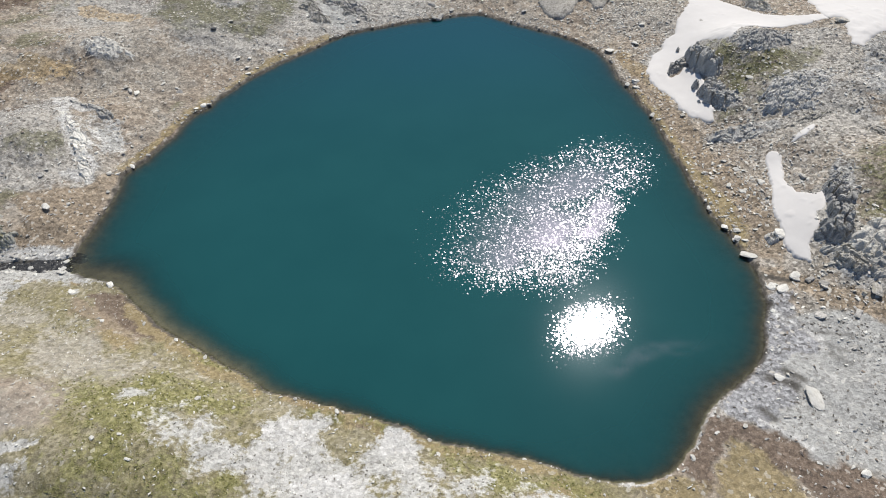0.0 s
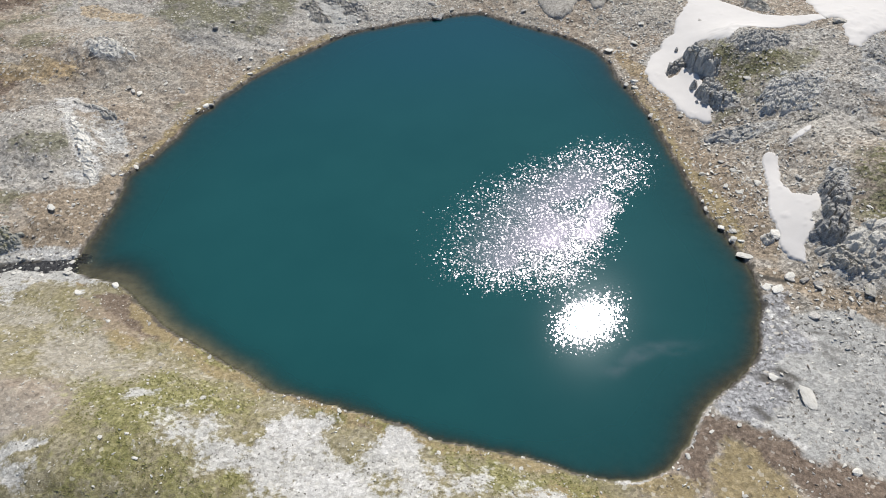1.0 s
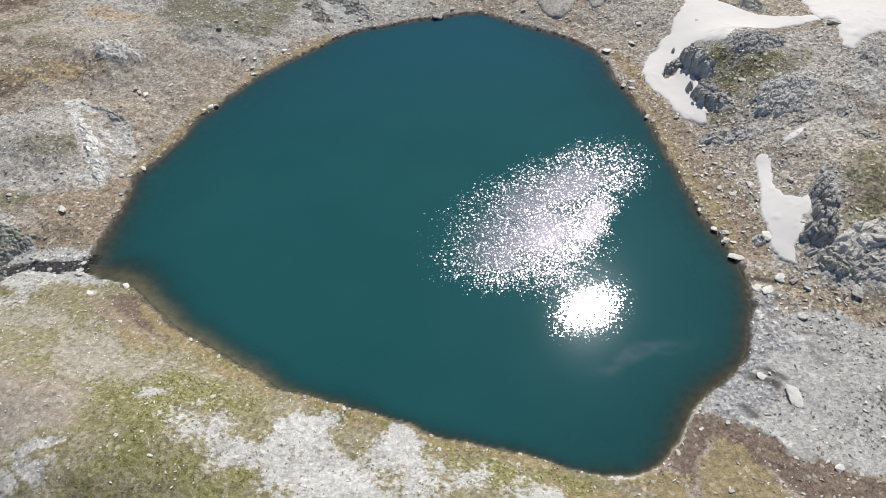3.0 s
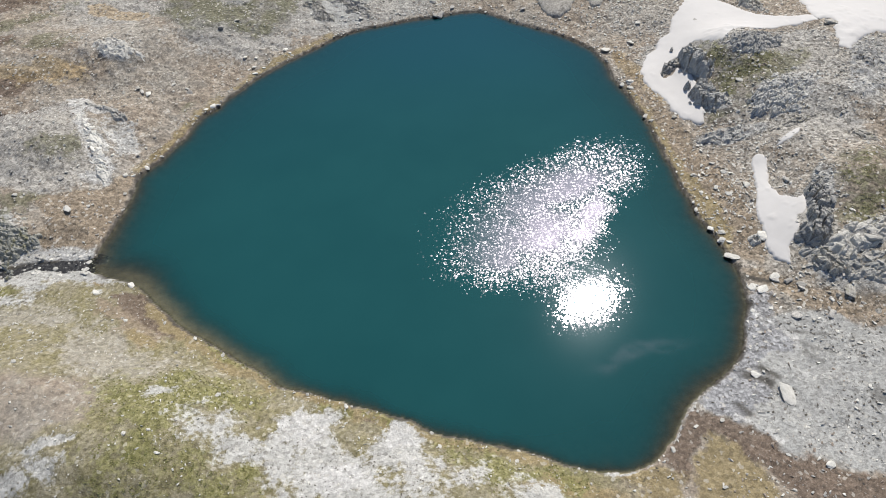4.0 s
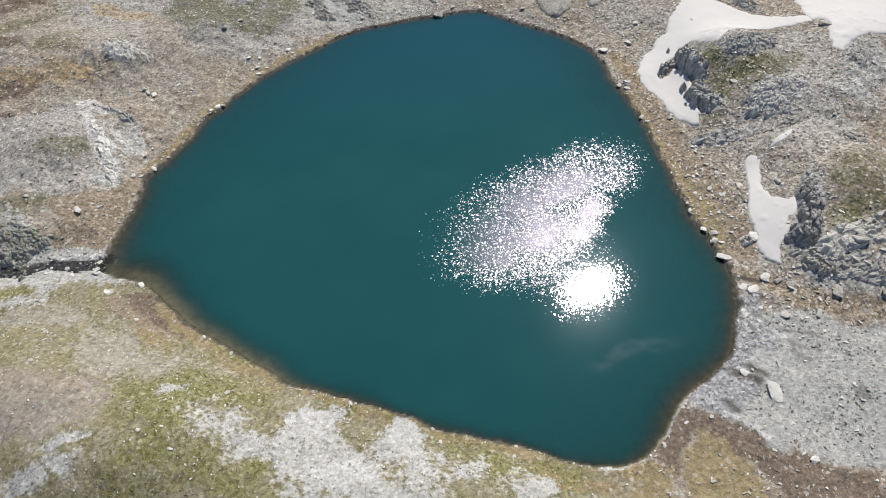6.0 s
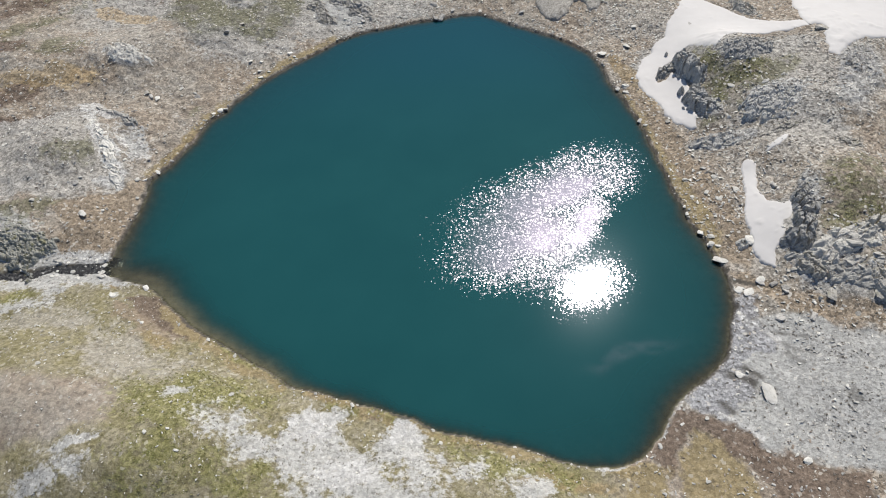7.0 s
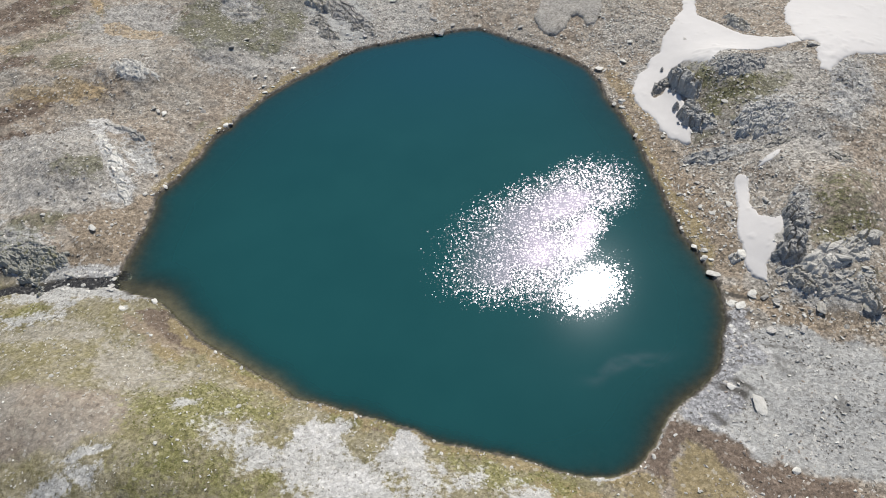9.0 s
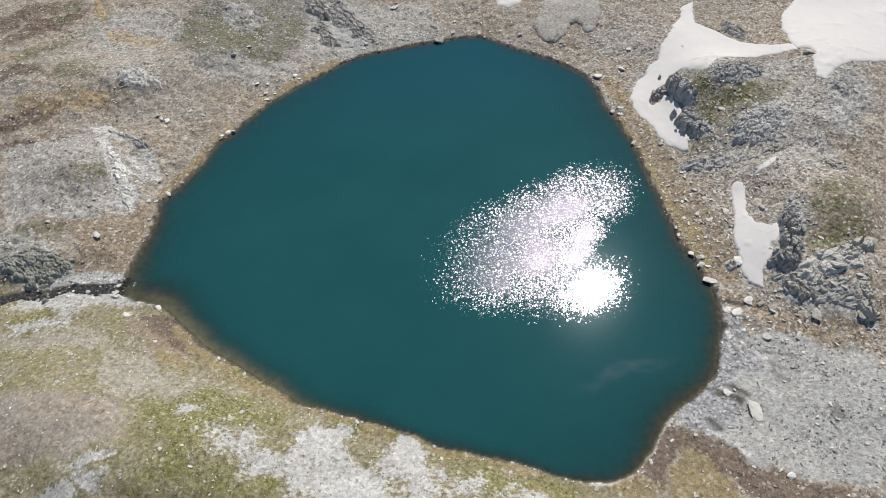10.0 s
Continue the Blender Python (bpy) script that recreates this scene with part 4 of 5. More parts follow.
def snow_patch(outline, thick, label, rim=0.10, name="snow_patch", material=None):
    """An old snow patch, thick in the middle and thin at its melting rim."""
    p = np.array(outline)
    (x0, y0), (x1, y1) = p.min(0) - 1.2, p.max(0) + 1.2
    step = 0.2 if x1 - x0 < 12 else 0.28 if x1 - x0 < 40 else 0.36
    x, y = np.meshgrid(np.arange(x0, x1, step), np.arange(y0, y1, step))
    inside, dist = np.zeros(x.shape, bool), np.full(x.shape, 1e3)
    wx, wy = x + 0.34 * fbm(x / 1.1, y / 1.1, 4, 101, 0.7), y + 0.34 * fbm(x / 1.1, y / 1.1, 4, 102, 0.7)
    for (ax, ay), (bx, by) in zip(p, np.roll(p, -1, 0)):
        t = np.clip(((wx - ax) * (bx - ax) + (wy - ay) * (by - ay)) / ((bx - ax) ** 2 + (by - ay) ** 2 + 1e-9), 0, 1)
        dist = np.minimum(dist, np.hypot(wx - ax - t * (bx - ax), wy - ay - t * (by - ay)))
        inside ^= ((ay > wy) != (by > wy)) & (wx < (bx - ax) * (wy - ay) / (by - ay + 1e-12) + ax)
    dist = np.where(inside, dist, -dist) + 0.2
    z = land(x, y)[0]
    rough = z.copy()
    for _ in range(220 if x1 - x0 < 12 and len(p) > 18 else 90 if len(p) > 18 else 14):
        q = np.pad(z, 1, mode="edge")
        z = (q[:-2, 1:-1] + q[2:, 1:-1] + q[1:-1, :-2] + q[1:-1, 2:] + 2 * z) / 6
    z = np.maximum(z, rough - 0.10)
    lift = np.where(dist > 0, rim + thick * smooth(0, 0.9, dist), np.maximum(dist, -0.4) * 3.0)
    verts = np.stack([x.ravel(), y.ravel(), (z + lift + 0.03 * fbm(x / 2, y / 2, 2, 103) * (dist > 0)).ravel()], 1)
    faces = grid_faces(*x.shape)
    faces = faces[(dist.ravel()[faces] > -0.6).any(1)]
    used, back = np.unique(faces, return_inverse=True)
    ob = mesh_object(name, verts[used], back.reshape(faces.shape), material or SNOW, True)
    return tagged(ob, label, "snow patch", "snow patches above the lake") if name == "snow_patch" else tagged(ob, label, "gravel tongue")


snow_patch(SNOW_A, 0.08, "long winding patch of old white snow wrapped round a crag")
snow_patch(SNOW_B, 0.15, "broad smooth field of old white snow on a slope")
snow_patch(SNOW_C, 0.05, "narrow angular patch of old white snow below a crag")
snow_patch(SNOW_D, 0.05, "thin melting sliver of snow in a gully", 0.08)
snow_patch(SNOW_E, 0.25, "small leftover patch of snow among stones")
tongue = snow_patch(TONGUE, 0.22, "smooth grey tongue of fine gravel with a steep rim", 0.28, "gravel_tongue", GROUND)
for key, share in (("grey", 0.9), ("faint", 0.8), ("gravel", 0.5)):
    put_attribute(tongue, key, np.full(len(tongue.data.vertices), share))


# ---- rocks ----
def boulder_shape(seed, flat):
    """An angular block about 1 across with chipped edges."""
    rnd = random.Random(seed)
    bm = bmesh.new()
    for _ in range(15):
        p = Vector((rnd.uniform(-1, 1), rnd.uniform(-1, 1), rnd.uniform(-1, 1)))
        p /= max(abs(p.x) ** 3 + abs(p.y) ** 3 + abs(p.z) ** 3, 1e-4) ** (1 / 3)
        bm.verts.new((0.5 * p.x, 0.5 * p.y, 0.5 * p.z))
    hull = bmesh.ops.convex_hull(bm, input=bm.verts)
    bmesh.ops.delete(bm, geom=[v for v in hull["geom_interior"] if isinstance(v, bmesh.types.BMVert)], context="VERTS")
    bmesh.ops.dissolve_limit(bm, angle_limit=radians(14), verts=bm.verts, edges=bm.edges)
    bmesh.ops.bevel(bm, geom=list(bm.edges), offset=0.05, segments=1, affect="EDGES", profile=0.6)
    bmesh.ops.triangulate(bm, faces=bm.faces)
    bmesh.ops.subdivide_edges(bm, edges=[e for e in bm.edges if e.calc_length() > 0.22], cuts=1)
    bmesh.ops.triangulate(bm, faces=bm.faces)
    for v in bm.verts:
        v.co += v.co.normalized() * rnd.uniform(-0.03, 0.02)
        v.co.z *= flat
    bm.verts.index_update()
    co, tri = np.array([v.co[:] for v in bm.verts]), np.array([[v.index for v in f.verts] for f in bm.faces])
    bm.free()
    return co, tri


block_meshes = {}
for i in range(4):
    for material in (CRAG, DARK_CRAG, MOSSY_CRAG, PALE_STONE, WHITE_STONE, STONE, BLUE_CRAG):
        co, tri = boulder_shape(700 + i, 0.85)
        ob = mesh_object("block", co, tri, material)
        block_meshes[i, material.name] = ob.data
        bpy.data.objects.remove(ob)


def cells(x, y, k):
    """Jittered cells: each place's own random value, its offset from the cell's middle, and how near it is to a joint."""
    i0, j0 = np.floor(x), np.floor(y)
    f1, f2 = np.full(x.shape, 9.0), np.full(x.shape, 9.0)
    val, ox, oy = np.zeros(x.shape), np.zeros(x.shape), np.zeros(x.shape)
    for di in (-1, 0, 1):
        for dj in (-1, 0, 1):
            i, j = i0 + di, j0 + dj
            dx, dy = x - i - hash2(i, j, k), y - j - hash2(i, j, k + 1)
            r = np.hypot(dx, dy)
            near = r < f1
            f2 = np.where(near, f1, np.minimum(f2, r))
            val, ox, oy, f1 = np.where(near, hash2(i, j, k + 2), val), np.where(near, dx, ox), np.where(near, dy, oy), np.where(near, r, f1)
    return val, ox, oy, f2 - f1


def outcrop(bx, by, rx, ry, turn, high, size, material, label, seed):
    """A crag of wedged blocks with open joints, standing out of the ground as one body."""
    reach = 1.75
    u, v = np.meshgrid(np.arange(-rx * reach, rx * reach, 0.15), np.arange(-ry * reach, ry * reach, 0.15))
    c, s = math.cos(radians(turn)), math.sin(radians(turn))
    x, y = bx + u * c - v * s, by + u * s + v * c
    z, d = land(x, y)
    wu, wv = u + 0.5 * size * fbm(u / size / 2, v / size / 2, 3, seed), v + 0.5 * size * fbm(u / size / 2, v / size / 2, 3, seed + 7)
    a, ax_, ay_, ja = cells(wu / (1.7 * size), wv / size, seed)
    b, bx_, by_, jb = cells(wu / (0.62 * size), wv / (0.42 * size), seed + 3)
    e, ex_, ey_, je = cells(wu / (0.25 * size), wv / (0.2 * size), seed + 5)
    body = np.exp(-((u / rx) ** 2 + (v / ry) ** 2)) + 0.30 * fbm(u / 2.2, v / 2.2, 3, seed + 11)
    rise = smooth(0.26, 0.58, body + 0.30 * (a - 0.5) + 0.14 * (b - 0.5))
    lift = high * (0.55 + 0.45 * a) * (0.75 + 0.35 * np.clip(body, 0, 1)) + 0.17 * size * (b - 0.5) + 0.08 * size * (e - 0.5)
    lift = lift + 0.28 * size * ((a * 7 % 1 - 0.5) * ax_ + (a * 13 % 1 - 0.5) * ay_) + 0.20 * size * ((b * 7 % 1 - 0.5) * bx_ + (b * 11 % 1 - 0.5) * by_)
    lift = lift - min(1.1 * size, 1.2 * high) * smooth(0.14, 0.03, ja) - min(0.22 * size, 0.35 * high) * smooth(0.16, 0.01, jb)
    lift = lift + 0.6 * min(1.0, high / 0.5) ** 1.5 * np.clip(float(land(np.array([bx]), np.array([by]))[0][0]) - z, -1.2, 2.2)  # its top is flatter than the slope it breaks out of
    lift = lift * rise - 0.35 * (1 - smooth(0.0, 0.25, rise)) - 2.0 * smooth(0.6, -0.2, d)
    faces = grid_faces(*u.shape)
    faces = faces[(rise.ravel()[faces] > 0.001).any(1)]
    used, back = np.unique(faces, return_inverse=True)
    verts = np.stack([x.ravel(), y.ravel(), (z + lift).ravel()], 1)[used]
    ob = new("rock_outcrop")
    ob.location = (bx, by, float(land(np.array([bx]), np.array([by]))[0][0]))
    base = np.array(ob.location)
    bedrock = mesh_object("bedrock", verts - base, back.reshape(faces.shape), material)
    bedrock.parent = ob
    # larger blocks wedged into the crag
    rnd = random.Random(seed)
    tops = np.nonzero((rise > 0.75).ravel())[0]
    for i in range(min(6, 2 + int(rx * ry / 3)) if ry > 1 else 0):
        p = int(tops[rnd.randrange(len(tops))])
        k = size * rnd.uniform(0.45, 0.85)
        block = new("block", block_meshes[rnd.randrange(4), material.name])
        block.parent = ob
        tagged(block, "large wedged rock block")
        block.matrix_local = Matrix.Translation(Vector((x.ravel()[p], y.ravel()[p], (z + lift).ravel()[p] + 0.02 * k)) - ob.location) @ Euler((rnd.uniform(-0.3, 0.3), rnd.uniform(-0.3, 0.3), radians(turn) + rnd.uniform(-0.6, 0.6))).to_matrix().to_4x4() \
            @ Matrix.Diagonal((1.25 * k, 0.8 * k, 0.5 * k, 1))
    return tagged(ob, label, "rock outcrop", "crags round the lake")


for i, (b, high, size, material, label) in enumerate((
        (ROCK[0], 2.60, 1.3, DARK_CRAG, "dark jagged crag of grey rock rising out of snow"),
        (ROCK[1], 0.70, 1.1, DARK_CRAG, "low dark rocks sticking out of the snow"),
        (ROCK[2], 1.40, 1.1, DARK_CRAG, "broken grey crag below a grassy knoll"),
        (ROCK[3], 0.25, 1.0, BLUE_CRAG, "rounded grey rock knob above a snow patch"),
        (ROCK[4], 0.28, 0.95, BLUE_CRAG, "band of cracked blue-grey rock"),
        (ROCK[5], 0.30, 0.9, BLUE_CRAG, "low shelf of broken grey rock"),
        (ROCK[6], 0.90, 1.25, BLUE_CRAG, "long steep crag face of shattered grey rock"),
        (ROCK[7], 0.40, 2.4, PALE_STONE, "pale grey rock slabs along a ridge"),
        (ROCK[8], 0.80, 1.1, CRAG, "broken grey rock at a crag's foot"),
        (ROCK[9], 0.80, 1.6, CRAG, "upright grey rock wall with a dark cleft"),
        (ROCK[10], 0.10, 1.2, PALE_STONE, "small pale outcrop in brown gravel"),
        (ROCK[11], 0.30, 0.8, MOSSY_CRAG, "grey outcrop of broken rock beside the brook"),
        (ROCK[12], 0.50, 1.3, CRAG, "mossy broken outcrop on a gravel slope"),
        (ROCK[13], 0.90, 1.6, CRAG, "dark split rock on a scree slope"),
        (ROCK[15], 0.60, 1.2, CRAG, "small dark rock group between snow fields"),
        ((55.0, 53.0, 5.0, 2.6, -10), 0.25, 1.6, PALE_STONE, "pale stepped face of broken rock"),
        ((44.1, 60.1, 1.3, 0.9, 60), 0.55, 0.8, PALE_STONE, "low group of pale rocks beside a snow patch"),
        ((-55.4, 88.6, 5.6, 0.98, -62), 0.20, 2.0, WHITE_STONE, "narrow bright rib of bare pale rock"),
        ((-52.3, 82.2, 2.8, 0.98, -68), 0.18, 1.8, WHITE_STONE, "bare pale rock at the foot of a rib"),
        ((-57.2, 97.2, 3.6, 0.6, -22), 0.22, 1.6, PALE_STONE, "pale ledge along the top of a mound"),
        (SLABS[0], 0.40, 1.9, STONE, "broken blue-grey rock slabs on a scree slope"),
        (SLABS[1], 0.35, 1.2, CRAG, "low cracked grey rock in scree"),
        (SLABS[2], 0.35, 1.3, CRAG, "tilted grey rock plates above the shore"),
        (SLABS[3], 0.60, 1.9, PALE_STONE, "smooth pale rock slab on a crag's shoulder"),
        (SLABS[4], 0.30, 1.2, CRAG, "low worn rock step in gravel"),
        (SLABS[5], 0.35, 0.9, PALE_STONE, "pale cracked rock ledge"),
        (SLABS[6], 0.30, 1.0, CRAG, "low grey rock ledge above a gully"))):
    outcrop(*b, high, size, material, label, 300 + 20 * i)

# single boulders: x, y, width, kind (0 grey, 1 pale, 2 dark, 3 flat pale slab)
BOULDERS = [
    (40.2, 57.8, 2.3, 3), (39.2, 36.4, 3.2, 3), (40.1, 27.7, 1.5, 1), (-54.8, 72.8, 1.8, 1), (-45.4, 83.5, 1.2, 1),
    (-38.4, 99.5, 1.3, 1), (-32.2, 109.2, 1.4, 1), (-27.3, 116.3, 1.2, 0), (34.2, 110.8, 2.6, 3), (36.4, 89.9, 1.2, 0),
    (41.0, 88.6, 1.4, 2), (39.0, 63.2, 1.2, 1), (52.1, 49.5, 2.5, 2), (57.8, 48.7, 2.3, 2), (45.1, 60.4, 2.2, 1),
    (51.3, 69.5, 1.7, 0), (52.0, 92.4, 1.5, 1), (71.8, 104.6, 2.8, 2), (44.0, 53.2, 1.7, 0), (46.8, 51.6, 1.4, 0),
    (40.8, 52.2, 1.4, 1), (48.6, 46.7, 1.5, 0), (54.2, 46.5, 0.9, 2), (36.5, 39.0, 1.6, 3)]
BOULDERS += [
    (30.6, 33.6, 0.7, 1), (-41.9, 58.6, 1.3, 1), (-32.9, 46.5, 0.6, 0), (-29.7, 31.0, 0.7, 1), (-20.8, 34.9, 0.6, 1),
    (2.3, 127.0, 1.7, 0), (-4.1, 128.2, 1.3, 0), (-43.2, 103.4, 1.6, 0), (-52.2, 104.0, 1.2, 2), (-51.4, 103.1, 1.4, 0),
    (-57.5, 79.5, 1.3, 0), (7.2, 30.3, 0.6, 1), (-46.3, 57.5, 1.1, 1), (-53.7, 95.7, 1.1, 0), (-51.6, 85.5, 0.9, 1),
    (37.6, 61.6, 0.9, 1), (36.2, 99.8, 1.6, 1), (39.8, 60.8, 1.1, 1), (46.7, 54.5, 0.7, 2), (48.0, 54.1, 0.8, 2),
    (52.0, 115.2, 1.5, 0), (44.8, 101.8, 1.6, 2), (-6.5, 141.1, 2.5, 0), (2.2, 131.9, 2.1, 0)]
BOULDERS += [(-39.8, 121.1, 1.8, 0), (-37.4, 124.3, 1.3, 2)]
BOULDERS += [
    (-32.6, 111.1, 1.1, 1), (-33.6, 110.6, 0.8, 1), (-34.6, 113.7, 1.2, 1), (-32.6, 113.8, 0.9, 1), (-30.8, 110.9, 0.8, 1), (-27.3, 116.8, 1.3, 1),
    (-26.3, 115.6, 0.9, 1), (-37.4, 99.9, 1.1, 1), (-39.4, 98.6, 0.9, 1), (-43.9, 104.6, 1.0, 1), (-46.4, 105.6, 1.1, 1), (-50.2, 102.7, 1.6, 1),
    (-52.1, 73.9, 0.9, 1), (-53.0, 74.6, 0.7, 1), (-51.6, 74.4, 0.6, 1), (-49.0, 81.7, 1.2, 1), (-54.5, 78.5, 0.8, 1), (-62.6, 75.3, 1.0, 1)]
BOULDERS += [
    (34.7, 99.4, 1.1, 1), (36.1, 99.6, 1.5, 0), (35.8, 98.0, 1.4, 1), (40.2, 62.2, 1.2, 1), (40.6, 60.3, 1.0, 1), (42.1, 51.6, 1.9, 3),
    (44.2, 53.4, 1.9, 1), (45.6, 52.5, 1.3, 0), (46.6, 51.2, 1.6, 0), (46.4, 70.4, 1.4, 1), (43.3, 69.1, 1.2, 1), (42.1, 70.9, 1.1, 1),
    (39.9, 70.6, 0.9, 1), (39.8, 74.3, 1.0, 1), (44.2, 74.0, 1.1, 1), (43.2, 76.3, 1.2, 0), (64.4, 81.6, 1.2, 0), (44.5, 47.1, 1.5, 0)]
BOULDERS += [
    (41.6, 117.5, 1.6, 1), (39.4, 112.4, 1.8, 1), (-33.6, 33.2, 0.7, 1), (-31.2, 33.5, 0.6, 1), (-25.9, 39.2, 0.8, 1), (-22.3, 38.4, 0.6, 1),
    (-49.5, 43.7, 0.8, 1), (-50.1, 47.8, 0.7, 1), (-35.8, 51.9, 0.6, 1), (-40.7, 52.1, 0.7, 1), (-31.3, 49.2, 0.8, 1), (-1.9, 34.8, 0.6, 1),
    (-1.0, 32.6, 0.7, 1), (3.3, 125.1, 2.4, 0), (-12.9, 127.2, 1.2, 0), (-16.2, 126.5, 1.1, 0), (6.0, 129.9, 1.5, 0), (20.4, 126.7, 1.3, 0)]

boulder_meshes = {}
for kind, material in ((0, STONE), (1, WHITE_STONE), (2, CRAG), (3, WHITE_STONE)):
    for i in range(6):
        co, tri = boulder_shape(900 + 10 * kind + i, 0.38 if kind == 3 else 0.8)
        ob = mesh_object("boulder", co, tri, material)
        boulder_meshes[kind, i] = ob.data
        bpy.data.objects.remove(ob)

BOULDER_LABELS = ("weathered grey boulder lying in gravel", "pale whitish boulder lying on the ground",
                  "dark grey angular boulder with shaded clefts", "flat pale rock slab lying on the slope")


def boulder(x, y, width, kind, seed, label, group):
    rnd = random.Random(seed)
    z, d = (float(v[0]) for v in land(np.array([x]), np.array([y])))
    if d < 0.2 and stream_distance(np.array([x]), np.array([y]))[0] > 2.5:  # keep it on the bank
        a = math.atan2(y - CY, x - CX)
        x, y = x + (0.3 - d) * math.cos(a), y + (0.3 - d) * math.sin(a)
        z = float(land(np.array([x]), np.array([y]))[0][0])
    ob = new("boulder", boulder_meshes[kind, seed % 6])
    k = width
    ob.matrix_world = Matrix.Translation((x, y, max(z, -0.1) + (0.04 if kind == 3 else 0.07) * k)) @ Euler((rnd.uniform(-0.25, 0.25), rnd.uniform(-0.25, 0.25), rnd.uniform(0, 6.28))).to_matrix().to_4x4() \
        @ Matrix.Diagonal((k, k * rnd.uniform(0.55, 0.85), k * rnd.uniform(0.22, 0.38), 1))
    return tagged(ob, label, "boulder", group)


for i, (x, y, width, kind) in enumerate(BOULDERS):
    boulder(x, y, width, kind, i, BOULDER_LABELS[kind], "single boulders")


def scatter(count, seed, weigh):
    """Places on land, thinned by a weight of 0..1."""
    rnd = np.random.RandomState(seed)
    x, y = rnd.uniform(-92, 94, count), rnd.uniform(17, 150, count)
    z, d = land(x, y)
    keep = (rnd.rand(count) < weigh(x, y, d)) & (d > 0.15) & (stream_distance(x, y) > 0.9)
    for p in (SNOW_A, SNOW_B, SNOW_C):
        p = np.array(p)
        inside = np.zeros(count, bool)
        for (ax, ay), (bx, by) in zip(p, np.roll(p, -1, 0)):
            inside ^= ((ay > y) != (by > y)) & (x < (bx - ax) * (y - ay) / (by - ay + 1e-12) + ax)
        keep &= ~inside
    return x[keep], y[keep], z[keep], d[keep], rnd


def stony(x, y, d):
    right = smooth(20, 40, x)
    top = smooth(110, 122, y) * smooth(-30, 0, x)
    w = 0.22 + 0.16 * smooth(60, 72, y) + 0.55 * right * (1 - 0.55 * smooth(10, 17, d)) + 0.4 * top + 0.5 * smooth(3.0, 0.5, d) * smooth(30, 60, y)
    w = w * (1 - 0.75 * smooth(28, 10, x) * smooth(62, 52, y + 0.12 * x))
    w = w * (1 - 0.55 * right * smooth(7, 3, d))
    return np.clip(w * (0.6 + 0.8 * vnoise(x / 6, y / 6, 120)) * (1 - 0.75 * patch(x, y, GRASS, 0.3, 1.0, 0)) * (1 - 0.5 * area(x, y, "dark")), 0.02, 1)


x, y, z, d, rnd = scatter(700, 5, stony)
for i in range(min(150, len(x))):
    kind = int(rnd.choice([0, 0, 1, 2]))
    boulder(x[i], y[i], 0.40 + 0.45 * rnd.rand() ** 2.5, kind, 1000 + i, ("small grey stone lying in gravel", "small pale stone lying in gravel", "small dark angular stone")[kind], "scattered stones")


def loose_stones(name, count, seed, weigh, low, high, material, label, skew=3.0, turf=0.4, flat=0.36):
    """Uncounted loose stones in one mesh."""
    x, y, z, d, rnd = scatter(count, seed, weigh)
    shapes = []
    for i in range(6):
        q = random.Random(seed + i)
        bm = bmesh.new()
        for _ in range(9):
            bm.verts.new(Vector((q.gauss(0, 1), q.gauss(0, 1), q.gauss(0, 1))).normalized() * 0.5)
        bmesh.ops.convex_hull(bm, input=bm.verts)
        bmesh.ops.triangulate(bm, faces=bm.faces)
        bm.verts.index_update()
        shapes.append((np.array([v.co[:] for v in bm.verts]), np.array([[v.index for v in f.verts] for f in bm.faces])))
        bm.free()
    verts, faces, base = [], [], 0
    for i in range(6):
        co, tri = shapes[i]
        s = np.arange(i, len(x), 6)
        k = (low + (high - low) * rnd.rand(len(s)) ** skew) * (1 - turf * smooth(28, 10, x[s]) * smooth(62, 52, y[s] + 0.12 * x[s]))
        a = rnd.uniform(0, 6.28, len(s))
        w = co[None] * (k[:, None, None] * np.array([1.3, 0.75, flat]))
        wx, wy = w[..., 0] * np.cos(a)[:, None] - w[..., 1] * np.sin(a)[:, None], w[..., 0] * np.sin(a)[:, None] + w[..., 1] * np.cos(a)[:, None]
        w = np.stack([wx + x[s][:, None], wy + y[s][:, None], w[..., 2] + z[s][:, None] + 0.16 * k[:, None]], -1)
        verts.append(w.reshape(-1, 3))
        faces.append((tri[None] + base + (np.arange(len(s)) * len(co))[:, None, None]).reshape(-1, 3))
        base += len(s) * len(co)
    ob = mesh_object(name, np.concatenate(verts), np.concatenate(faces), material)
    return tagged(ob, label, "stones", kind="stuff")


loose_stones("loose_stones", 36000, 11, stony, 0.16, 0.60, STONE, "loose grey stones strewn over the slopes")
loose_stones("pale_stones", 40000, 12, stony, 0.16, 0.58, WHITE_STONE, "loose pale stones strewn over gravel and turf")
loose_stones("brown_stones", 26000, 13, stony, 0.16, 0.55, BROWN_STONE, "loose brown stones strewn over gravel")


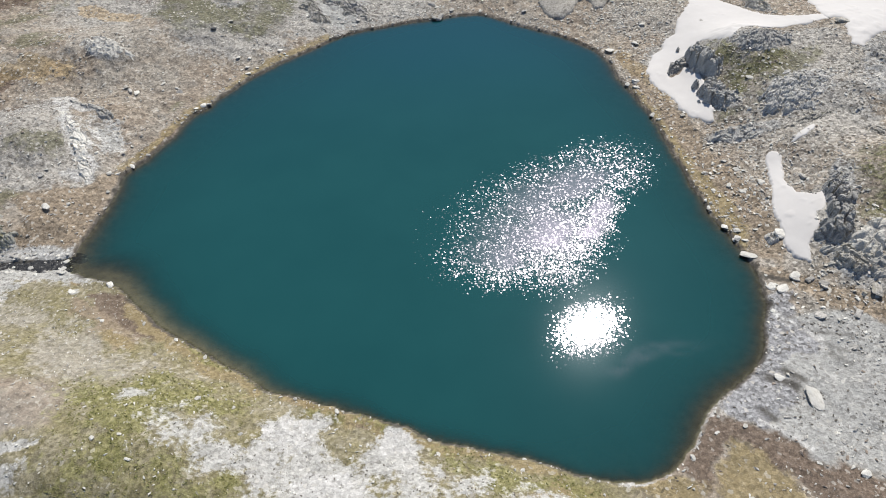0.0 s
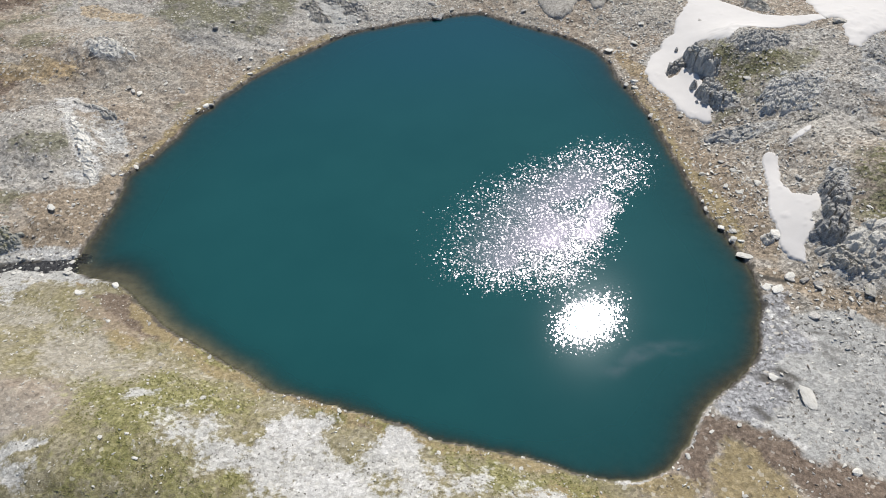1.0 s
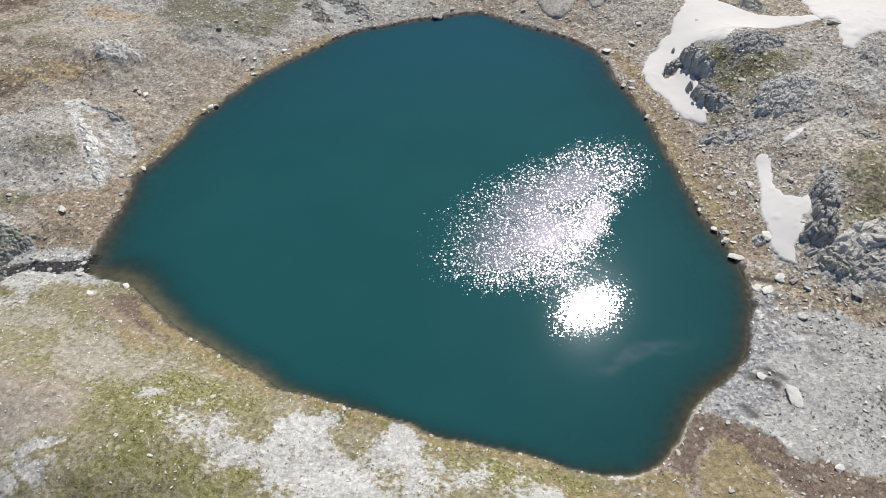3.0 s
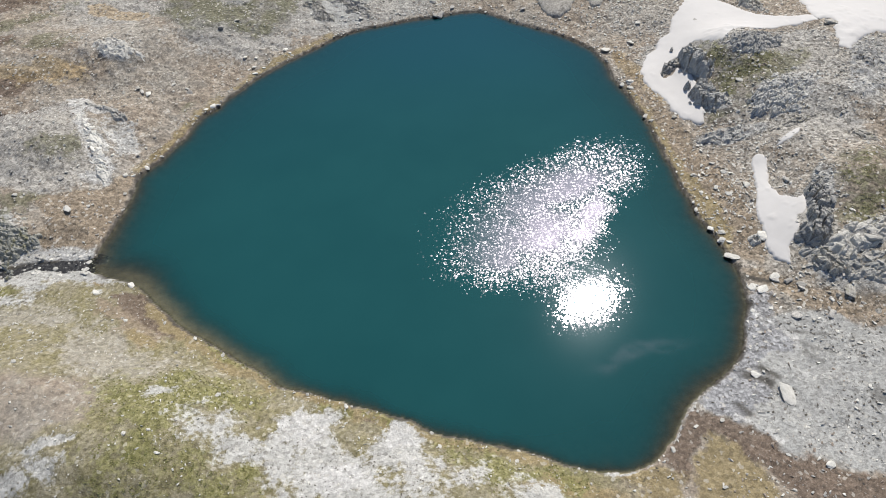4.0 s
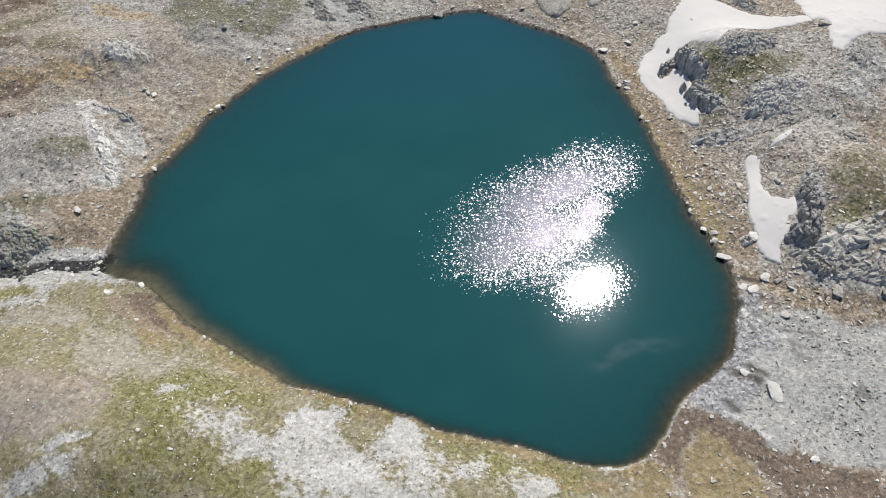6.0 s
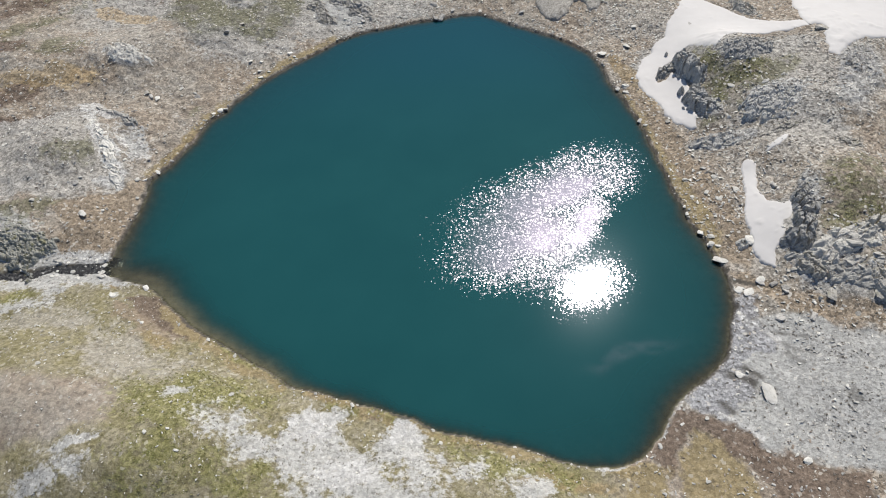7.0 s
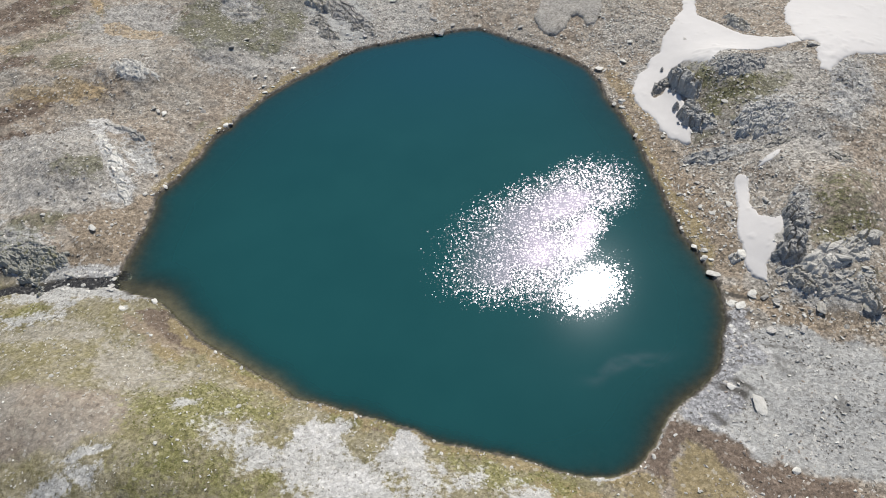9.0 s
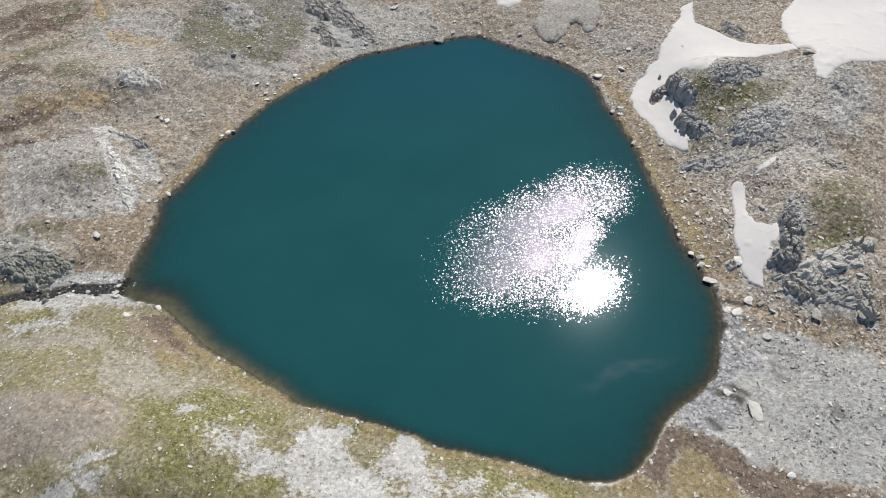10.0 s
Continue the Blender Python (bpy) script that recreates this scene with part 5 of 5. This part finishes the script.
# ---- the brook that leaves the lake ----
def build_brook():
    p = np.array(STREAM)
    run = np.concatenate([[0], np.cumsum(np.hypot(*np.diff(p, axis=0).T))])
    t = np.linspace(0, run[-1], 160)
    x, y = np.interp(t, run, p[:, 0]), np.interp(t, run, p[:, 1])
    for _ in range(12):
        x[1:-1], y[1:-1] = (x[:-2] + x[2:] + 2 * x[1:-1]) / 4, (y[:-2] + y[2:] + 2 * y[1:-1]) / 4
    tx, ty = np.gradient(x), np.gradient(y)
    k = np.hypot(tx, ty)
    z = -0.035 - 0.6 * smooth(3.4, 0.4, t)
    half = 1.3 + 0.9 * smooth(0.0, 3.0, t)
    across = half[:, None] * np.linspace(-1.0, 1.0, 9)
    vx, vy = x[:, None] - (ty / k)[:, None] * across, y[:, None] + (tx / k)[:, None] * across
    verts = np.stack([vx, vy, np.repeat(z[:, None], 9, 1)], -1).reshape(-1, 3)
    ob = mesh_object("brook_water", verts, grid_faces(160, 9), BROOK, True)
    return tagged(ob, "narrow dark brook running out of the lake between pale stones", "water", kind="structure")


brook_water = build_brook()
rnd = np.random.RandomState(77)
run = np.array(STREAM)
for i in range(90):
    t = 0.9 + rnd.rand() * 5.5
    j = int(t)
    side = 1 if rnd.rand() < 0.5 else -1
    off = side * (0.3 + 1.6 * rnd.rand() ** 0.8)
    a, b = run[j], run[j + 1]
    q = a + (b - a) * (t - j)
    w = (b - a) / np.hypot(*(b - a))
    boulder(q[0] - w[1] * off, q[1] + w[0] * off, 0.28 + 0.8 * rnd.rand() ** 2.4, 1 if rnd.rand() < 0.75 else 0, 2000 + i, "pale stone on the bank of the brook", "stones along the brook")


# ---- thin turf ----
def turf_tufts(count, seed):
    """Uncounted tussocks of short grass in one mesh, five blades each."""
    def grassy(x, y, d):
        return np.clip(1.3 * np.maximum(patch(x, y, GRASS, 0.40, 1.1, 0), area(x, y, "grass", 0.7)) - 0.3 - 1.1 * area(x, y, "pale"), 0, 1)
    x, y, z, d, rnd = scatter(count, seed, grassy)
    n = len(x)
    ang = rnd.uniform(0, 6.28, (n, 1)) + np.arange(5) * 1.2566
    size = (0.10 + 0.16 * rnd.rand(n) ** 2)[:, None]
    lean = size * rnd.uniform(0.5, 1.1, (n, 5))
    cx, cy = np.repeat(x[:, None], 5, 1), np.repeat(y[:, None], 5, 1)
    base = z[:, None] - 0.03
    half = 0.35 * size
    p0 = np.stack([cx - np.sin(ang) * half, cy + np.cos(ang) * half, np.repeat(base, 5, 1)], -1)
    p1 = np.stack([cx + np.sin(ang) * half, cy - np.cos(ang) * half, np.repeat(base, 5, 1)], -1)
    p2 = np.stack([cx + np.cos(ang) * lean, cy + np.sin(ang) * lean, base + size * rnd.uniform(0.3, 0.7, (n, 5))], -1)
    verts = np.stack([p0, p1, p2], 2).reshape(-1, 3)
    ob = mesh_object("turf", verts, np.arange(len(verts)).reshape(-1, 3), TURF)
    return tagged(ob, "short yellow-green alpine turf in scattered tussocks", "grass", kind="stuff")


turf_tufts(240000, 21)


def right_shore(x, y, d):
    """Stonier ground between the lake and the crags."""
    return np.clip(smooth(24, 38, x) * smooth(40, 50, y) * smooth(24, 6, d) + 1.0 * smooth(114, 122, y) * smooth(28, 6, d) * smooth(-34, -18, x), 0, 1) * (0.55 + 0.45 * vnoise(x / 4, y / 4, 121))


loose_stones("bank_stones", 52000, 14, right_shore, 0.14, 0.72, WHITE_STONE, "flat pale stones strewn over the bank above the water", 3.0, 0.4, 0.3)


rnd = np.random.RandomState(91)
for i in range(56):
    a = rnd.uniform(-3.14, 3.14) if i < 40 else rnd.uniform(-1.35, -0.75)
    r = float(shore_radius(np.array([a]))[0]) + 0.12 + (0.9 if i < 40 else 0.25) * rnd.rand() ** 1.5
    boulder(CX + r * math.cos(a), CY + r * math.sin(a), (0.3 + 0.7 * rnd.rand() ** 2) if i < 40 else 0.2 + 0.25 * rnd.rand(), int(rnd.choice([0, 1, 1])), 3000 + i,
            "pale stone at the water's edge", "stones along the water's edge")


def on_meadow(x, y, d):
    """Sparse stones on the turf below the lake."""
    return smooth(28, 10, x) * smooth(62, 52, y + 0.12 * x) * np.clip(0.35 + 0.5 * vnoise(x / 5, y / 5, 122), 0.05, 1)


loose_stones("meadow_stones", 70000, 15, on_meadow, 0.10, 0.42, WHITE_STONE, "small pale stones lying about in thin turf", 3.0, 0.0, 0.38)


def on_pale(x, y, d):
    """Dark chips on the pale sand and the scree."""
    sand = np.maximum.reduce([area(x, y, "pale"), 0.8 * patch(x, y, SCREE, 0.3, 0.8, 8), 1.3 * area(x, y, "scree")]) * (1 - 0.75 * smooth(5, -10, x) * smooth(58, 70, y))
    sand = sand + 0.35 * area(x, y, "grey") * smooth(-45, -52, x)
    return np.clip(0.07 * smooth(10, 28, x) + sand, 0, 1) * np.clip(0.35 + 0.7 * vnoise(x / 3.5, y / 3.5, 123), 0.04, 1)


loose_stones("dark_stones", 130000, 17, on_pale, 0.10, 0.38, DARK_STONE, "dark stone chips strewn over pale sand and scree", 2.6, 0.3, 0.25)


def by_crags(x, y, d):
    """Rubble at the feet of the crags and in the blocky scree."""
    return np.clip(patch(x, y, [(b[0], b[1], b[2] * 1.35 + 0.6, b[3] * 1.35 + 0.6, b[4]) for b in ROCK], 0.3, 0.8, 5), 0, 1)


loose_stones("crag_rubble", 60000, 16, by_crags, 0.12, 0.55, CRAG, "blocky grey rubble lying round the crags", 2.4)
